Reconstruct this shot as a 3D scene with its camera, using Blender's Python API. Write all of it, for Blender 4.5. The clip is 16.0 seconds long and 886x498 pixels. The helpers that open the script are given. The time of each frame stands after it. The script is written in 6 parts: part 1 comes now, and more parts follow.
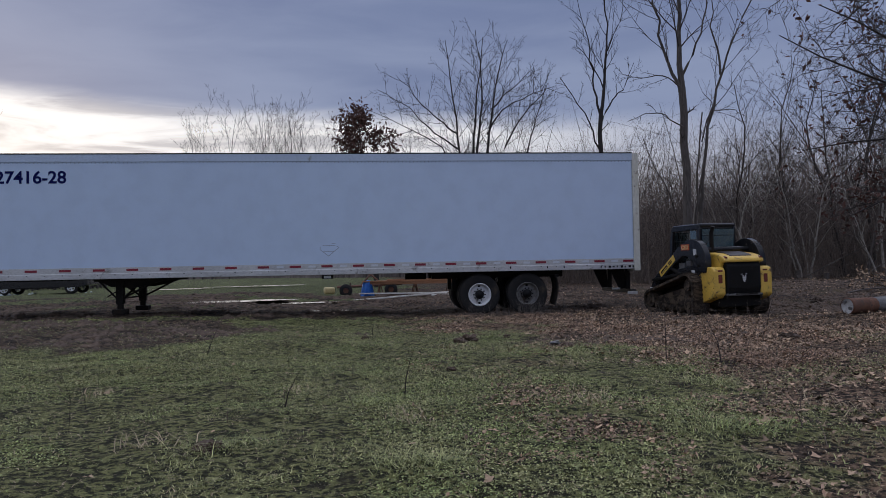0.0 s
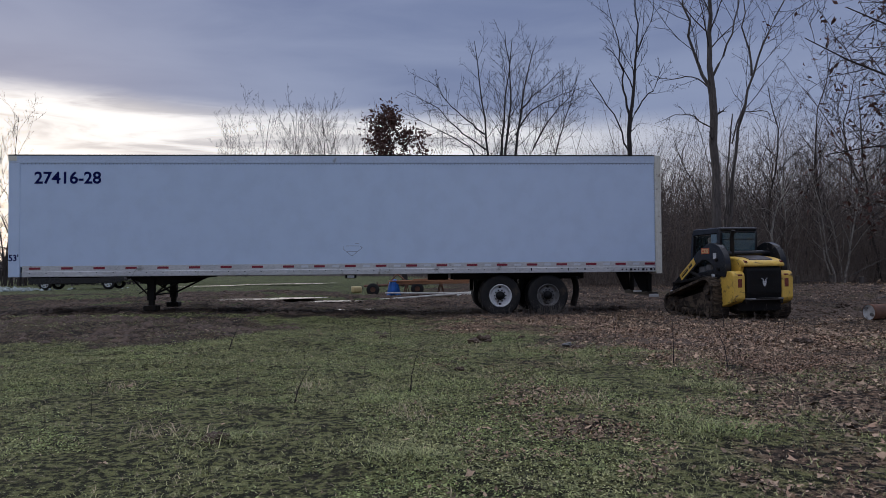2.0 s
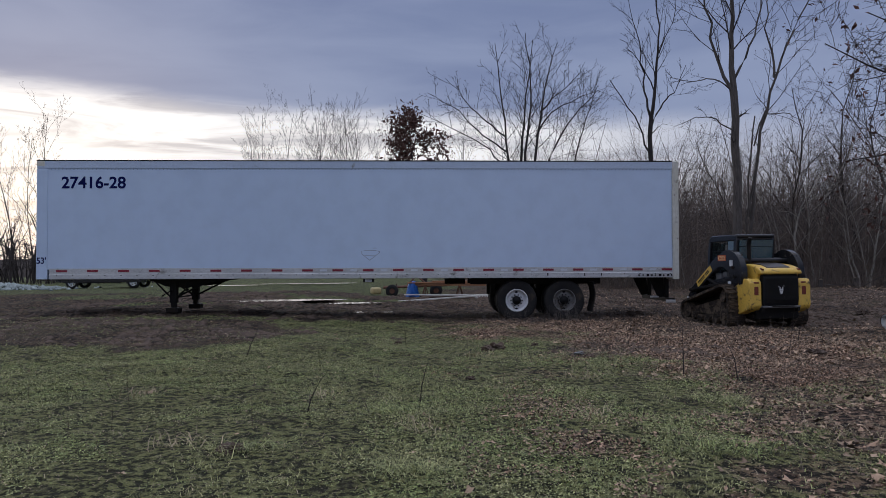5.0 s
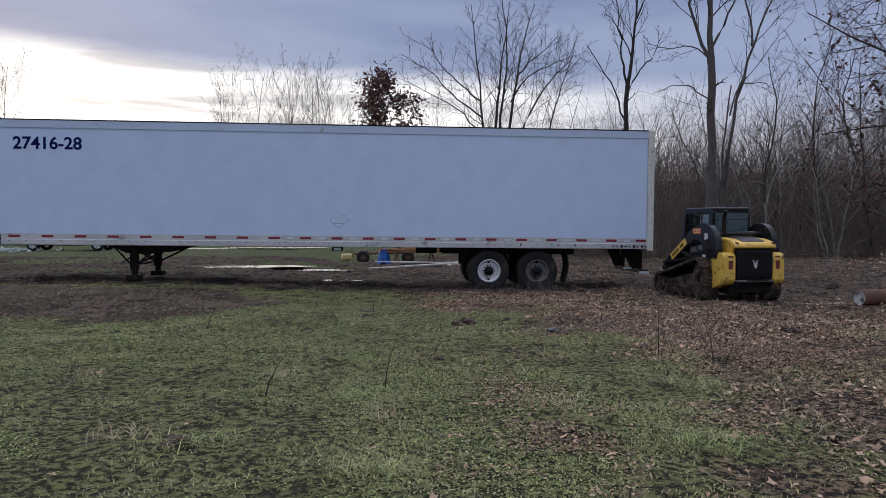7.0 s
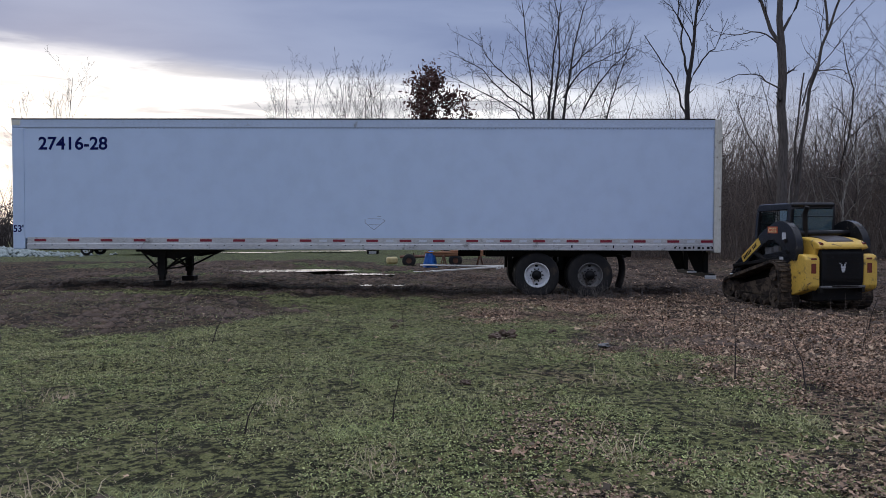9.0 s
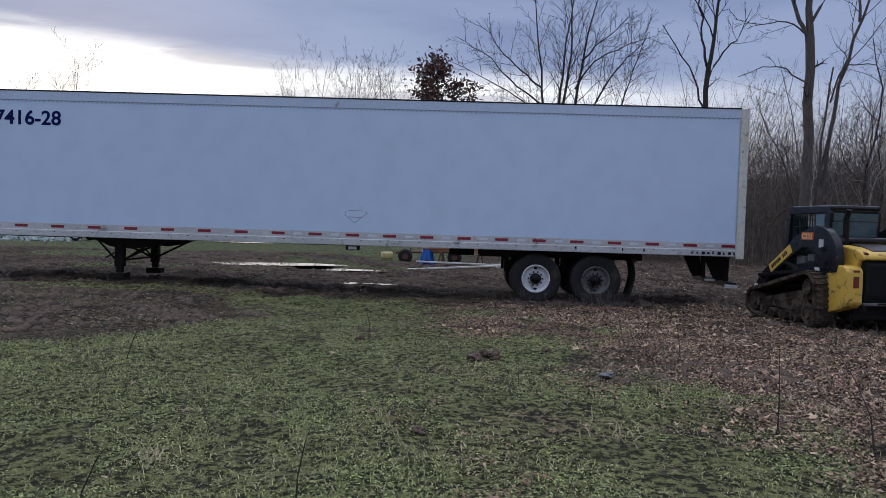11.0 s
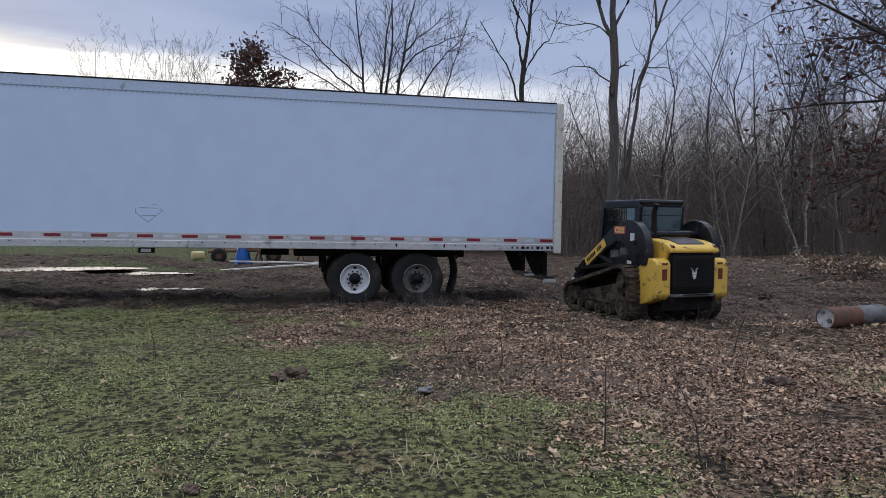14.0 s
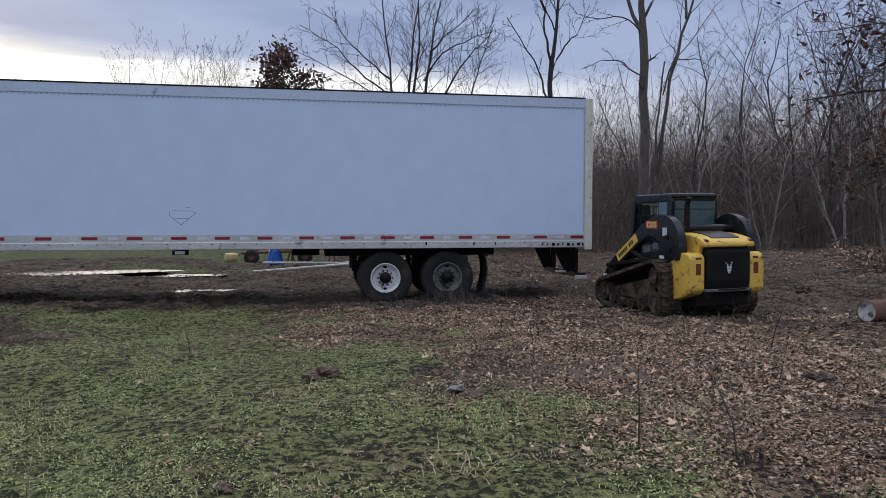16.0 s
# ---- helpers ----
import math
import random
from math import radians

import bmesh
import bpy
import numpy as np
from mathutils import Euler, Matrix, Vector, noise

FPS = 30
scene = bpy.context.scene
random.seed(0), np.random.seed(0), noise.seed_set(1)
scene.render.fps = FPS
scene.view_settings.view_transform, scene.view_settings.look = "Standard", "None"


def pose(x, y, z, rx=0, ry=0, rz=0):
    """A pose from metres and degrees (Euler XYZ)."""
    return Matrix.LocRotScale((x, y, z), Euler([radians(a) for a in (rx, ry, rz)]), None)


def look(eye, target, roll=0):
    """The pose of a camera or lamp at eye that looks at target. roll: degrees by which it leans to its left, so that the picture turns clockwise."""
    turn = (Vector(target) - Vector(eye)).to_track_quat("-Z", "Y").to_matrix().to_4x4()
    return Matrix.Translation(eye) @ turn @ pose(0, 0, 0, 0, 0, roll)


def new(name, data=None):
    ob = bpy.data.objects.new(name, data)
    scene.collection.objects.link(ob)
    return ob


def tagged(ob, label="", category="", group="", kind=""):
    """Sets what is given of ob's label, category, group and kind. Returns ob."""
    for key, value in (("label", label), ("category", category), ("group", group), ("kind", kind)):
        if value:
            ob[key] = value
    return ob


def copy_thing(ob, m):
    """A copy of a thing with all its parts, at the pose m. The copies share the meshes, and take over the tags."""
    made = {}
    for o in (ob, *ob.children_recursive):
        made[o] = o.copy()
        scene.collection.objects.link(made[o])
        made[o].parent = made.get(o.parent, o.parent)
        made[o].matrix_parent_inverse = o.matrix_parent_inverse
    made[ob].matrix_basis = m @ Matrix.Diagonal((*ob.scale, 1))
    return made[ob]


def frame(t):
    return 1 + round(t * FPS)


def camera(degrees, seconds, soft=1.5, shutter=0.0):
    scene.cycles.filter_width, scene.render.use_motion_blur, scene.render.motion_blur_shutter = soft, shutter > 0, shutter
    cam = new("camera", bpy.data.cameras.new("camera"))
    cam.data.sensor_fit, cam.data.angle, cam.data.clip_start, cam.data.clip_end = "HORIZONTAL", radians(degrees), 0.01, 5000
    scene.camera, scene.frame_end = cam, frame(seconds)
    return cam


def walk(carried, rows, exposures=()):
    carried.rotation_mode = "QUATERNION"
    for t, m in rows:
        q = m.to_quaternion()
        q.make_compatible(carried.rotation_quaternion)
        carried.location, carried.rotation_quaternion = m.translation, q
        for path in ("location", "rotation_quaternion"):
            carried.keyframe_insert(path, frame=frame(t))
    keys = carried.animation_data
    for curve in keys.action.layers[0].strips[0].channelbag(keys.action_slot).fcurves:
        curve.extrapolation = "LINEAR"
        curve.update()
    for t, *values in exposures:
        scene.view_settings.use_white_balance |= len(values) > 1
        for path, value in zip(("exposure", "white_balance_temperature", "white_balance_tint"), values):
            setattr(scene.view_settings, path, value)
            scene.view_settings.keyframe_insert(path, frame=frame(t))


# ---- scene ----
cam = camera(63.8, 16.0, soft=0.6)
PATH = [
    (0, (-6.938, -17.55, 1.243), (-6.725, -15.562, 1.289), -1.5),
    (0.5, (-6.827, -17.723, 1.258), (-6.632, -15.733, 1.311), -1.2),
    (1, (-6.775, -17.804, 1.279), (-6.61, -15.812, 1.328), -1.1),
    (1.5, (-6.802, -17.748, 1.267), (-6.659, -15.754, 1.312), -1.2),
    (2, (-6.694, -17.812, 1.276), (-6.571, -15.816, 1.322), -0.9),
    (2.5, (-6.69, -17.84, 1.265), (-6.573, -15.844, 1.31), -0.9),
    (3, (-6.678, -17.812, 1.237), (-6.573, -15.815, 1.282), -1.1),
    (3.5, (-6.609, -17.844, 1.255), (-6.519, -15.846, 1.298), -1.1),
    (4, (-6.567, -17.922, 1.277), (-6.493, -15.924, 1.322), -1.1),
    (6.3, (-6.603, -17.987, 1.591), (-6.536, -15.989, 1.605), 0.1),
    (6.5, (-6.565, -17.882, 1.572), (-6.487, -15.884, 1.559), 0.1),
    (7, (-6.517, -17.549, 1.554), (-6.38, -15.554, 1.495), 0.1),
    (7.5, (-6.355, -17.268, 1.551), (-6.213, -15.274, 1.49), -0.2),
    (8, (-6.281, -17.003, 1.553), (-6.178, -15.007, 1.487), 0.3),
    (8.5, (-6.262, -16.602, 1.557), (-6.25, -14.603, 1.492), 0.3),
    (9, (-6.143, -16.198, 1.514), (-6.162, -14.199, 1.463), -0.3),
    (9.2, (-6.056, -15.992, 1.521), (-6.079, -13.993, 1.488), -0.5),
    (11.3, (-5.69, -14.276, 1.558), (-5.735, -12.278, 1.486), 1.4),
    (11.5, (-5.642, -14.167, 1.575), (-5.667, -12.168, 1.502), 0.9),
    (12, (-5.492, -13.876, 1.584), (-5.331, -11.884, 1.505), 0.8),
    (12.5, (-5.499, -13.598, 1.576), (-5.047, -11.652, 1.493), 1.2),
    (13, (-5.503, -13.556, 1.602), (-5.042, -11.611, 1.519), 0.9),
    (13.5, (-5.465, -13.589, 1.6), (-5.009, -11.643, 1.52), 0.8),
    (14, (-5.463, -13.586, 1.599), (-5.03, -11.635, 1.523), 0.6),
    (14.5, (-5.451, -13.573, 1.603), (-5.052, -11.615, 1.523), 0.3),
    (15, (-5.444, -13.575, 1.596), (-5.061, -11.613, 1.517), -0.0),
    (15.5, (-5.444, -13.578, 1.599), (-5.079, -11.613, 1.52), -0.2),
    (16, (-5.445, -13.569, 1.594), (-5.096, -11.601, 1.513), -0.4),
]
walk(cam, [(t, look(eye, target, roll)) for t, eye, target, roll in PATH], [(0, -0.24, 6100, 14), (4.2, -0.24, 6050, 14), (6.3, -0.05, 6130, 14), (6.5, -0.04, 6130, 14), (7.0, 0.10, 6180, 13), (7.5, 0.20, 6200, 12), (9.2, 0.04, 6000, 13), (11.3, 0.10, 5950, 12), (12.0, 0.14, 6050, 12), (13, 0.38, 6280, 10), (14.5, 0.37, 6280, 10), (16, 0.36, 6270, 10)])

# ---- light ----
world = bpy.data.worlds.new("sky")
scene.world = world
world.use_nodes = True


def nmath(nt, op, a, b=None, c=None, clamp=False):
    n = nt.nodes.new("ShaderNodeMath")
    n.operation, n.use_clamp = op, clamp
    for i, v in enumerate((a, b, c)):
        if v is None:
            continue
        if isinstance(v, (int, float)):
            n.inputs[i].default_value = v
        else:
            nt.links.new(v, n.inputs[i])
    return n.outputs[0]


def nramp(nt, fac, lo, hi, smooth=True):
    n = nt.nodes.new("ShaderNodeMapRange")
    n.interpolation_type = "SMOOTHSTEP" if smooth else "LINEAR"
    n.inputs["From Min"].default_value, n.inputs["From Max"].default_value = lo, hi
    nt.links.new(fac, n.inputs["Value"])
    return n.outputs["Result"]


def nmix(nt, fac, a, b, mode="MIX"):
    n = nt.nodes.new("ShaderNodeMix")
    n.data_type, n.blend_type = "RGBA", mode
    for key, v in (("Factor", fac), ("A", a), ("B", b)):
        sock = [s for s in n.inputs if s.name == key and s.type == ("VALUE" if key == "Factor" else "RGBA")][0]
        if isinstance(v, (int, float)):
            sock.default_value = v
        elif isinstance(v, tuple):
            sock.default_value = (*v, 1)
        else:
            nt.links.new(v, sock)
    return [s for s in n.outputs if s.type == "RGBA"][0]


def nnoise(nt, vec, scale, detail=4, rough=0.55, dist=0.0):
    n = nt.nodes.new("ShaderNodeTexNoise")
    n.inputs["Scale"].default_value, n.inputs["Detail"].default_value = scale, detail
    n.inputs["Roughness"].default_value, n.inputs["Distortion"].default_value = rough, dist
    if vec is not None:
        nt.links.new(vec, n.inputs["Vector"])
    return n.outputs["Fac"]


def nmap(nt, vec, scale):
    n = nt.nodes.new("ShaderNodeMapping")
    n.inputs["Scale"].default_value = scale
    nt.links.new(vec, n.inputs["Vector"])
    return n.outputs["Vector"]


SUN_AZ = radians(-28)      # from +y towards +x
SUN_EL = radians(9)


def build_sky():
    nt = world.node_tree
    nt.nodes.clear()
    out = nt.nodes.new("ShaderNodeOutputWorld")
    bg = nt.nodes.new("ShaderNodeBackground")
    add = nt.nodes.new("ShaderNodeMixShader")
    add.inputs[0].default_value = 0.15
    nish = nt.nodes.new("ShaderNodeTexSky")
    nish.sky_type, nish.sun_disc = "NISHITA", False
    nish.sun_elevation, nish.sun_rotation = SUN_EL, SUN_AZ
    clear = nt.nodes.new("ShaderNodeBackground")
    clear.inputs["Strength"].default_value = 0.05
    nt.links.new(nish.outputs[0], clear.inputs["Color"])
    tc = nt.nodes.new("ShaderNodeTexCoord").outputs["Generated"]
    sep = nt.nodes.new("ShaderNodeSeparateXYZ")
    nt.links.new(tc, sep.inputs[0])
    x, y, z = sep.outputs
    # soft cloud deck, streaked along the horizon
    flat = nmap(nt, tc, (1.0, 1.0, 5.0))
    big = nnoise(nt, flat, 1.3, 3, 0.5, 0.3)
    fine = nnoise(nt, flat, 4.0, 5, 0.55, 0.4)
    deck = nmix(nt, nramp(nt, nmath(nt, "ADD", nmath(nt, "MULTIPLY", big, 0.7), nmath(nt, "MULTIPLY", fine, 0.3)), 0.36, 0.64), (0.225, 0.28, 0.455), (0.36, 0.42, 0.59))
    back = nmath(nt, "MULTIPLY", nramp(nt, y, 0.15, -0.6), 0.65)
    deck = nmix(nt, back, deck, (0.095, 0.165, 0.37))
    high = nramp(nt, z, 0.34, 0.92)
    deck = nmix(nt, high, deck, (1.66, 1.75, 2.0))
    # the clear gap low over the field
    side = nmath(nt, "ARCTAN2", x, y)
    lift = nmath(nt, "ADD", z, nmath(nt, "MULTIPLY", nmath(nt, "SUBTRACT", fine, 0.5), 0.05))
    lift = nmath(nt, "ADD", lift, nmath(nt, "MULTIPLY", side, 0.035))
    gap = nramp(nt, lift, 0.222, 0.180)
    away = nramp(nt, side, 0.62, -0.06)
    left = nramp(nt, side, -2.1, -1.2)
    glow = nmath(nt, "MULTIPLY", nmath(nt, "MULTIPLY", gap, away), left)
    wisp = nramp(nt, nnoise(nt, nmap(nt, tc, (1.4, 1.4, 13.0)), 2.6, 5, 0.6, 0.8), 0.43, 0.66)
    bright = nmix(nt, nmath(nt, "MULTIPLY", wisp, 0.70), (1.42, 1.37, 1.27), (0.55, 0.53, 0.55))
    low = nramp(nt, z, 0.20, 0.06)
    lilac = nmix(nt, nmath(nt, "MULTIPLY", low, 0.85), deck, (0.86, 0.84, 0.85))
    sky = nmix(nt, glow, lilac, bright)
    below = nramp(nt, z, 0.0, -0.06)
    sky = nmix(nt, below, sky, (0.05, 0.045, 0.04))
    nt.links.new(sky, bg.inputs["Color"])
    bg.inputs["Strength"].default_value = 0.92
    nt.links.new(bg.outputs[0], add.inputs[1])
    nt.links.new(clear.outputs[0], add.inputs[2])
    nt.links.new(add.outputs[0], out.inputs["Surface"])


build_sky()
sun = new("sun", bpy.data.lights.new("sun", "SUN"))
sun.data.energy, sun.data.angle, sun.data.color = 0.22, radians(14), (1.0, 0.93, 0.82)
sun.matrix_world = look((math.sin(SUN_AZ) * 50, math.cos(SUN_AZ) * 50, 50 * math.tan(SUN_EL)), (0, 0, 0))


# ---- materials ----
def material(name, base, other=None, rough=0.6, metal=0.0, scale=6.0, fine=60.0, bump=0.0, amount=0.6, dirt=None, dirt_amount=0.0, dirt_scale=2.0, random_tint=0.0, tint_floor=0.35, spec=0.5, stretch=(1, 1, 1)):
    """A surface with variation at two scales, dirt in patches and fine relief."""
    m = bpy.data.materials.new(name)
    m.use_nodes = True
    nt = m.node_tree
    bs = nt.nodes["Principled BSDF"]
    tc = nt.nodes.new("ShaderNodeTexCoord").outputs["Object"]
    vec = nmap(nt, tc, stretch)
    a = nnoise(nt, vec, scale, 4)
    b = nnoise(nt, vec, fine, 3)
    other = other or tuple(v * 0.72 for v in base)
    col = nmix(nt, nmath(nt, "MULTIPLY", nramp(nt, a, 0.3, 0.7), amount), base, other)
    col = nmix(nt, nmath(nt, "MULTIPLY", nramp(nt, b, 0.35, 0.75), amount * 0.5), col, tuple(v * 0.6 for v in other))
    r = nmath(nt, "ADD", nmath(nt, "MULTIPLY", nmath(nt, "SUBTRACT", a, 0.5), 0.25), rough, clamp=True)
    if dirt:
        d = nnoise(nt, tc, dirt_scale, 6, 0.65, 0.5)
        f = nramp(nt, d, 0.62 - 0.3 * dirt_amount, 0.74 - 0.2 * dirt_amount)
        col = nmix(nt, f, col, dirt)
        r = nmath(nt, "MAXIMUM", r, nmath(nt, "MULTIPLY", f, 0.85))
    if random_tint:
        oi = nt.nodes.new("ShaderNodeObjectInfo").outputs["Random"]
        g = nt.nodes.new("ShaderNodeNewGeometry").outputs["Random Per Island"]
        k = nmath(nt, "FRACT", nmath(nt, "ADD", oi, g))
        col = nmix(nt, nmath(nt, "MULTIPLY", k, random_tint), col, tuple(v * tint_floor for v in base))
    nt.links.new(col, bs.inputs["Base Color"])
    nt.links.new(r, bs.inputs["Roughness"])
    bs.inputs["Metallic"].default_value = metal
    bs.inputs["Specular IOR Level"].default_value = spec
    if bump:
        bn = nt.nodes.new("ShaderNodeBump")
        bn.inputs["Strength"].default_value, bn.inputs["Distance"].default_value = bump, 0.02
        nt.links.new(nmath(nt, "ADD", a, nmath(nt, "MULTIPLY", b, 0.5)), bn.inputs["Height"])
        nt.links.new(bn.outputs[0], bs.inputs["Normal"])
    return m


M = {}
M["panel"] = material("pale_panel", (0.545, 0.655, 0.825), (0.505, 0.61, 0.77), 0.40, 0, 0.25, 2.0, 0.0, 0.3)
M["white_steel"] = material("white_steel", (0.70, 0.69, 0.62), (0.62, 0.58, 0.46), 0.5, 0, 3, 30, 0.05, 0.7, dirt=(0.20, 0.10, 0.05), dirt_amount=0.12, dirt_scale=4)
M["post"] = material("rusted_cream_post", (0.67, 0.66, 0.60), (0.58, 0.55, 0.44), 0.55, 0, 3, 30, 0.1, 0.8, dirt=(0.10, 0.055, 0.03), dirt_amount=0.16, dirt_scale=9, stretch=(1, 1, 0.35))
M["rail"] = material("aluminium_rail", (0.62, 0.62, 0.62), (0.48, 0.48, 0.48), 0.45, 0.35, 2, 40, 0.05, 0.8, dirt=(0.25, 0.24, 0.22), dirt_amount=0.1, dirt_scale=3, stretch=(0.4, 1, 1))
M["top_rail"] = material("painted_top_rail", (0.53, 0.62, 0.77), (0.46, 0.54, 0.67), 0.45, 0.0, 2, 40, 0.05, 0.7, dirt=(0.22, 0.22, 0.22), dirt_amount=0.05, dirt_scale=3, stretch=(0.4, 1, 1))
M["tape_red"] = material("red_tape", (0.23, 0.010, 0.03), (0.17, 0.010, 0.026), 0.35, 0, 20, 80)
M["tape_white"] = material("white_tape", (0.66, 0.69, 0.74), (0.58, 0.61, 0.66), 0.35, 0, 20, 80)
M["blue_letters"] = material("blue_letters", (0.004, 0.007, 0.075), (0.006, 0.010, 0.09), 0.7, 0, 8, 60, spec=0.1)
M["mark"] = material("faint_mark", (0.27, 0.30, 0.36), None, 0.6, 0, 8, 60)
M["black_steel"] = material("black_steel", (0.010, 0.010, 0.010), (0.018, 0.015, 0.012), 0.65, 0.2, 5, 40, 0.1, 0.8, dirt=(0.022, 0.017, 0.013), dirt_amount=0.3, dirt_scale=3, spec=0.15)
M["tyre"] = material("tyre_rubber", (0.020, 0.020, 0.021), (0.034, 0.031, 0.028), 0.8, 0, 4, 50, 0.1, 0.8, dirt=(0.06, 0.048, 0.036), dirt_amount=0.3, dirt_scale=4, spec=0.15)
M["rim_white"] = material("white_rim", (0.74, 0.74, 0.74), (0.60, 0.60, 0.60), 0.45, 0, 5, 30, 0.02, 0.6, dirt=(0.25, 0.2, 0.16), dirt_amount=0.08, dirt_scale=5)
M["rim_grey"] = material("dirty_rim", (0.15, 0.145, 0.14), (0.24, 0.23, 0.22), 0.6, 0.3, 5, 30, 0.05, 0.8, dirt=(0.05, 0.04, 0.03), dirt_amount=0.4, dirt_scale=5)
M["hub_black"] = material("hub_black", (0.015, 0.015, 0.016), None, 0.5, 0.3, 8, 40, spec=0.15)
M["yellow"] = material("yellow_paint", (0.70, 0.45, 0.075), (0.58, 0.36, 0.055), 0.4, 0, 3, 30, 0.03, 0.6, dirt=(0.085, 0.055, 0.035), dirt_amount=0.27, dirt_scale=6)
M["black_paint"] = material("black_paint", (0.014, 0.014, 0.016), (0.022, 0.022, 0.024), 0.22, 0, 4, 40, 0.03, 0.7, dirt=(0.06, 0.05, 0.04), dirt_amount=0.12, dirt_scale=4, spec=0.3)
M["hood_dark"] = material("worn_hood_panel", (0.05, 0.032, 0.030), (0.025, 0.02, 0.02), 0.4, 0, 6, 40, 0.05, 0.8)
M["track"] = material("muddy_track", (0.046, 0.036, 0.028), (0.018, 0.015, 0.012), 0.85, 0, 6, 50, 0.4, 0.9, dirt=(0.105, 0.078, 0.055), dirt_amount=0.6, dirt_scale=7, spec=0.15)
M["mesh_black"] = material("grille_black", (0.012, 0.012, 0.013), (0.02, 0.02, 0.02), 0.6, 0.3, 8, 60, spec=0.15)
M["white_mark"] = material("white_mark", (0.60, 0.60, 0.60), None, 0.5, 0, 8, 60)
M["pale_yellow"] = material("pale_yellow", (0.75, 0.62, 0.30), None, 0.45, 0, 8, 60)
M["orange_mark"] = material("orange_mark", (0.60, 0.12, 0.03), None, 0.45, 0, 8, 60)
M["lamp_red"] = material("red_lamp", (0.16, 0.028, 0.018), None, 0.25, 0, 8, 60)
M["rust"] = material("rusty_steel", (0.17, 0.075, 0.04), (0.10, 0.048, 0.03), 0.8, 0.1, 6, 50, 0.2, 0.9, dirt=(0.06, 0.04, 0.03), dirt_amount=0.25, dirt_scale=5)
M["grey_coat"] = material("grey_coating", (0.17, 0.168, 0.168), (0.08, 0.076, 0.072), 0.7, 0, 5, 40, 0.1, 0.8, dirt=(0.07, 0.055, 0.045), dirt_amount=0.3, dirt_scale=5)
M["lid_white"] = material("pale_lid", (0.50, 0.50, 0.49), (0.36, 0.35, 0.33), 0.6, 0, 10, 60, 0.1, 0.8, dirt=(0.12, 0.09, 0.07), dirt_amount=0.25, dirt_scale=9)
M["board"] = material("weathered_board", (0.62, 0.60, 0.56), (0.48, 0.44, 0.38), 0.8, 0, 3, 40, 0.1, 0.8, stretch=(1, 6, 6))
M["lumber"] = material("orange_lumber", (0.42, 0.20, 0.09), (0.30, 0.13, 0.06), 0.75, 0, 3, 40, 0.1, 0.8, random_tint=0.5, stretch=(1, 6, 6))
M["tarp"] = material("blue_tarp", (0.02, 0.12, 0.50), (0.03, 0.20, 0.60), 0.4, 0, 5, 50, 0.2, 0.8)
M["jug"] = material("yellow_plastic", (0.50, 0.40, 0.18), (0.38, 0.29, 0.12), 0.5, 0, 5, 50, 0.05, 0.6)
M["bark"] = material("grey_bark", (0.115, 0.098, 0.085), (0.060, 0.050, 0.043), 0.9, 0, 5, 40, 0.6, 0.9, stretch=(3, 3, 0.6))
M["bark_dark"] = material("dark_bark", (0.044, 0.036, 0.032), (0.024, 0.020, 0.018), 0.9, 0, 5, 40, 0.5, 0.9, stretch=(3, 3, 0.6))
M["bark_pale"] = material("pale_bark", (0.42, 0.39, 0.34), (0.24, 0.21, 0.17), 0.85, 0, 5, 40, 0.4, 0.9, dirt=(0.07, 0.06, 0.05), dirt_amount=0.2, dirt_scale=6, stretch=(3, 3, 0.6))
M["twig"] = material("twig_bark", (0.066, 0.052, 0.046), (0.036, 0.029, 0.026), 0.9, 0, 5, 40, 0, 0.8, random_tint=0.5)
M["brush"] = material("brush_stems", (0.235, 0.18, 0.142), (0.115, 0.088, 0.07), 0.9, 0, 2, 12, 0, 0.8, random_tint=0.75)
M["far_wood"] = material("far_wood", (0.175, 0.142, 0.124), (0.085, 0.068, 0.06), 0.95, 0, 0.5, 4, 0, 0.9, random_tint=0.6)
M["rise"] = material("wooded_rise", (0.120, 0.098, 0.084), (0.050, 0.041, 0.036), 0.95, 0, 0.6, 4.0, 0, 0.9, stretch=(1, 1, 0.12))
M["oak_leaf"] = material("dry_oak_leaf", (0.13, 0.052, 0.034), (0.085, 0.036, 0.026), 0.8, 0, 4, 40, 0, 0.8, random_tint=0.7)
M["litter"] = material("leaf_litter", (0.66, 0.48, 0.30), (0.42, 0.24, 0.15), 0.85, 0, 4, 60, 0, 0.8, random_tint=1.0, tint_floor=0.05)
M["grass"] = material("grass_blades", (0.42, 0.47, 0.14), (0.60, 0.56, 0.27), 0.7, 0, 1.2, 12, 0, 0.9, random_tint=0.9, tint_floor=0.12)
M["dry_grass"] = material("dry_grass", (0.60, 0.48, 0.30), (0.42, 0.31, 0.19), 0.8, 0, 2, 12, 0, 0.8, random_tint=0.7)
M["cover_green"] = material("low_weeds", (0.37, 0.47, 0.13), (0.55, 0.52, 0.235), 0.75, 0, 0.9, 9, 0, 1.0, random_tint=1.0, tint_floor=0.13)
M["cover_brown"] = material("leaf_crumbs", (0.62, 0.43, 0.285), (0.42, 0.25, 0.155), 0.85, 0, 1.5, 9, 0, 1.0, random_tint=1.0, tint_floor=0.05)
M["stone"] = material("pale_gravel", (0.36, 0.41, 0.39), (0.20, 0.235, 0.22), 0.85, 0, 3, 30, 0.2, 0.9, random_tint=0.4)
M["truck_paint"] = material("dark_truck_paint", (0.014, 0.015, 0.018), None, 0.25, 0.2, 3, 30)
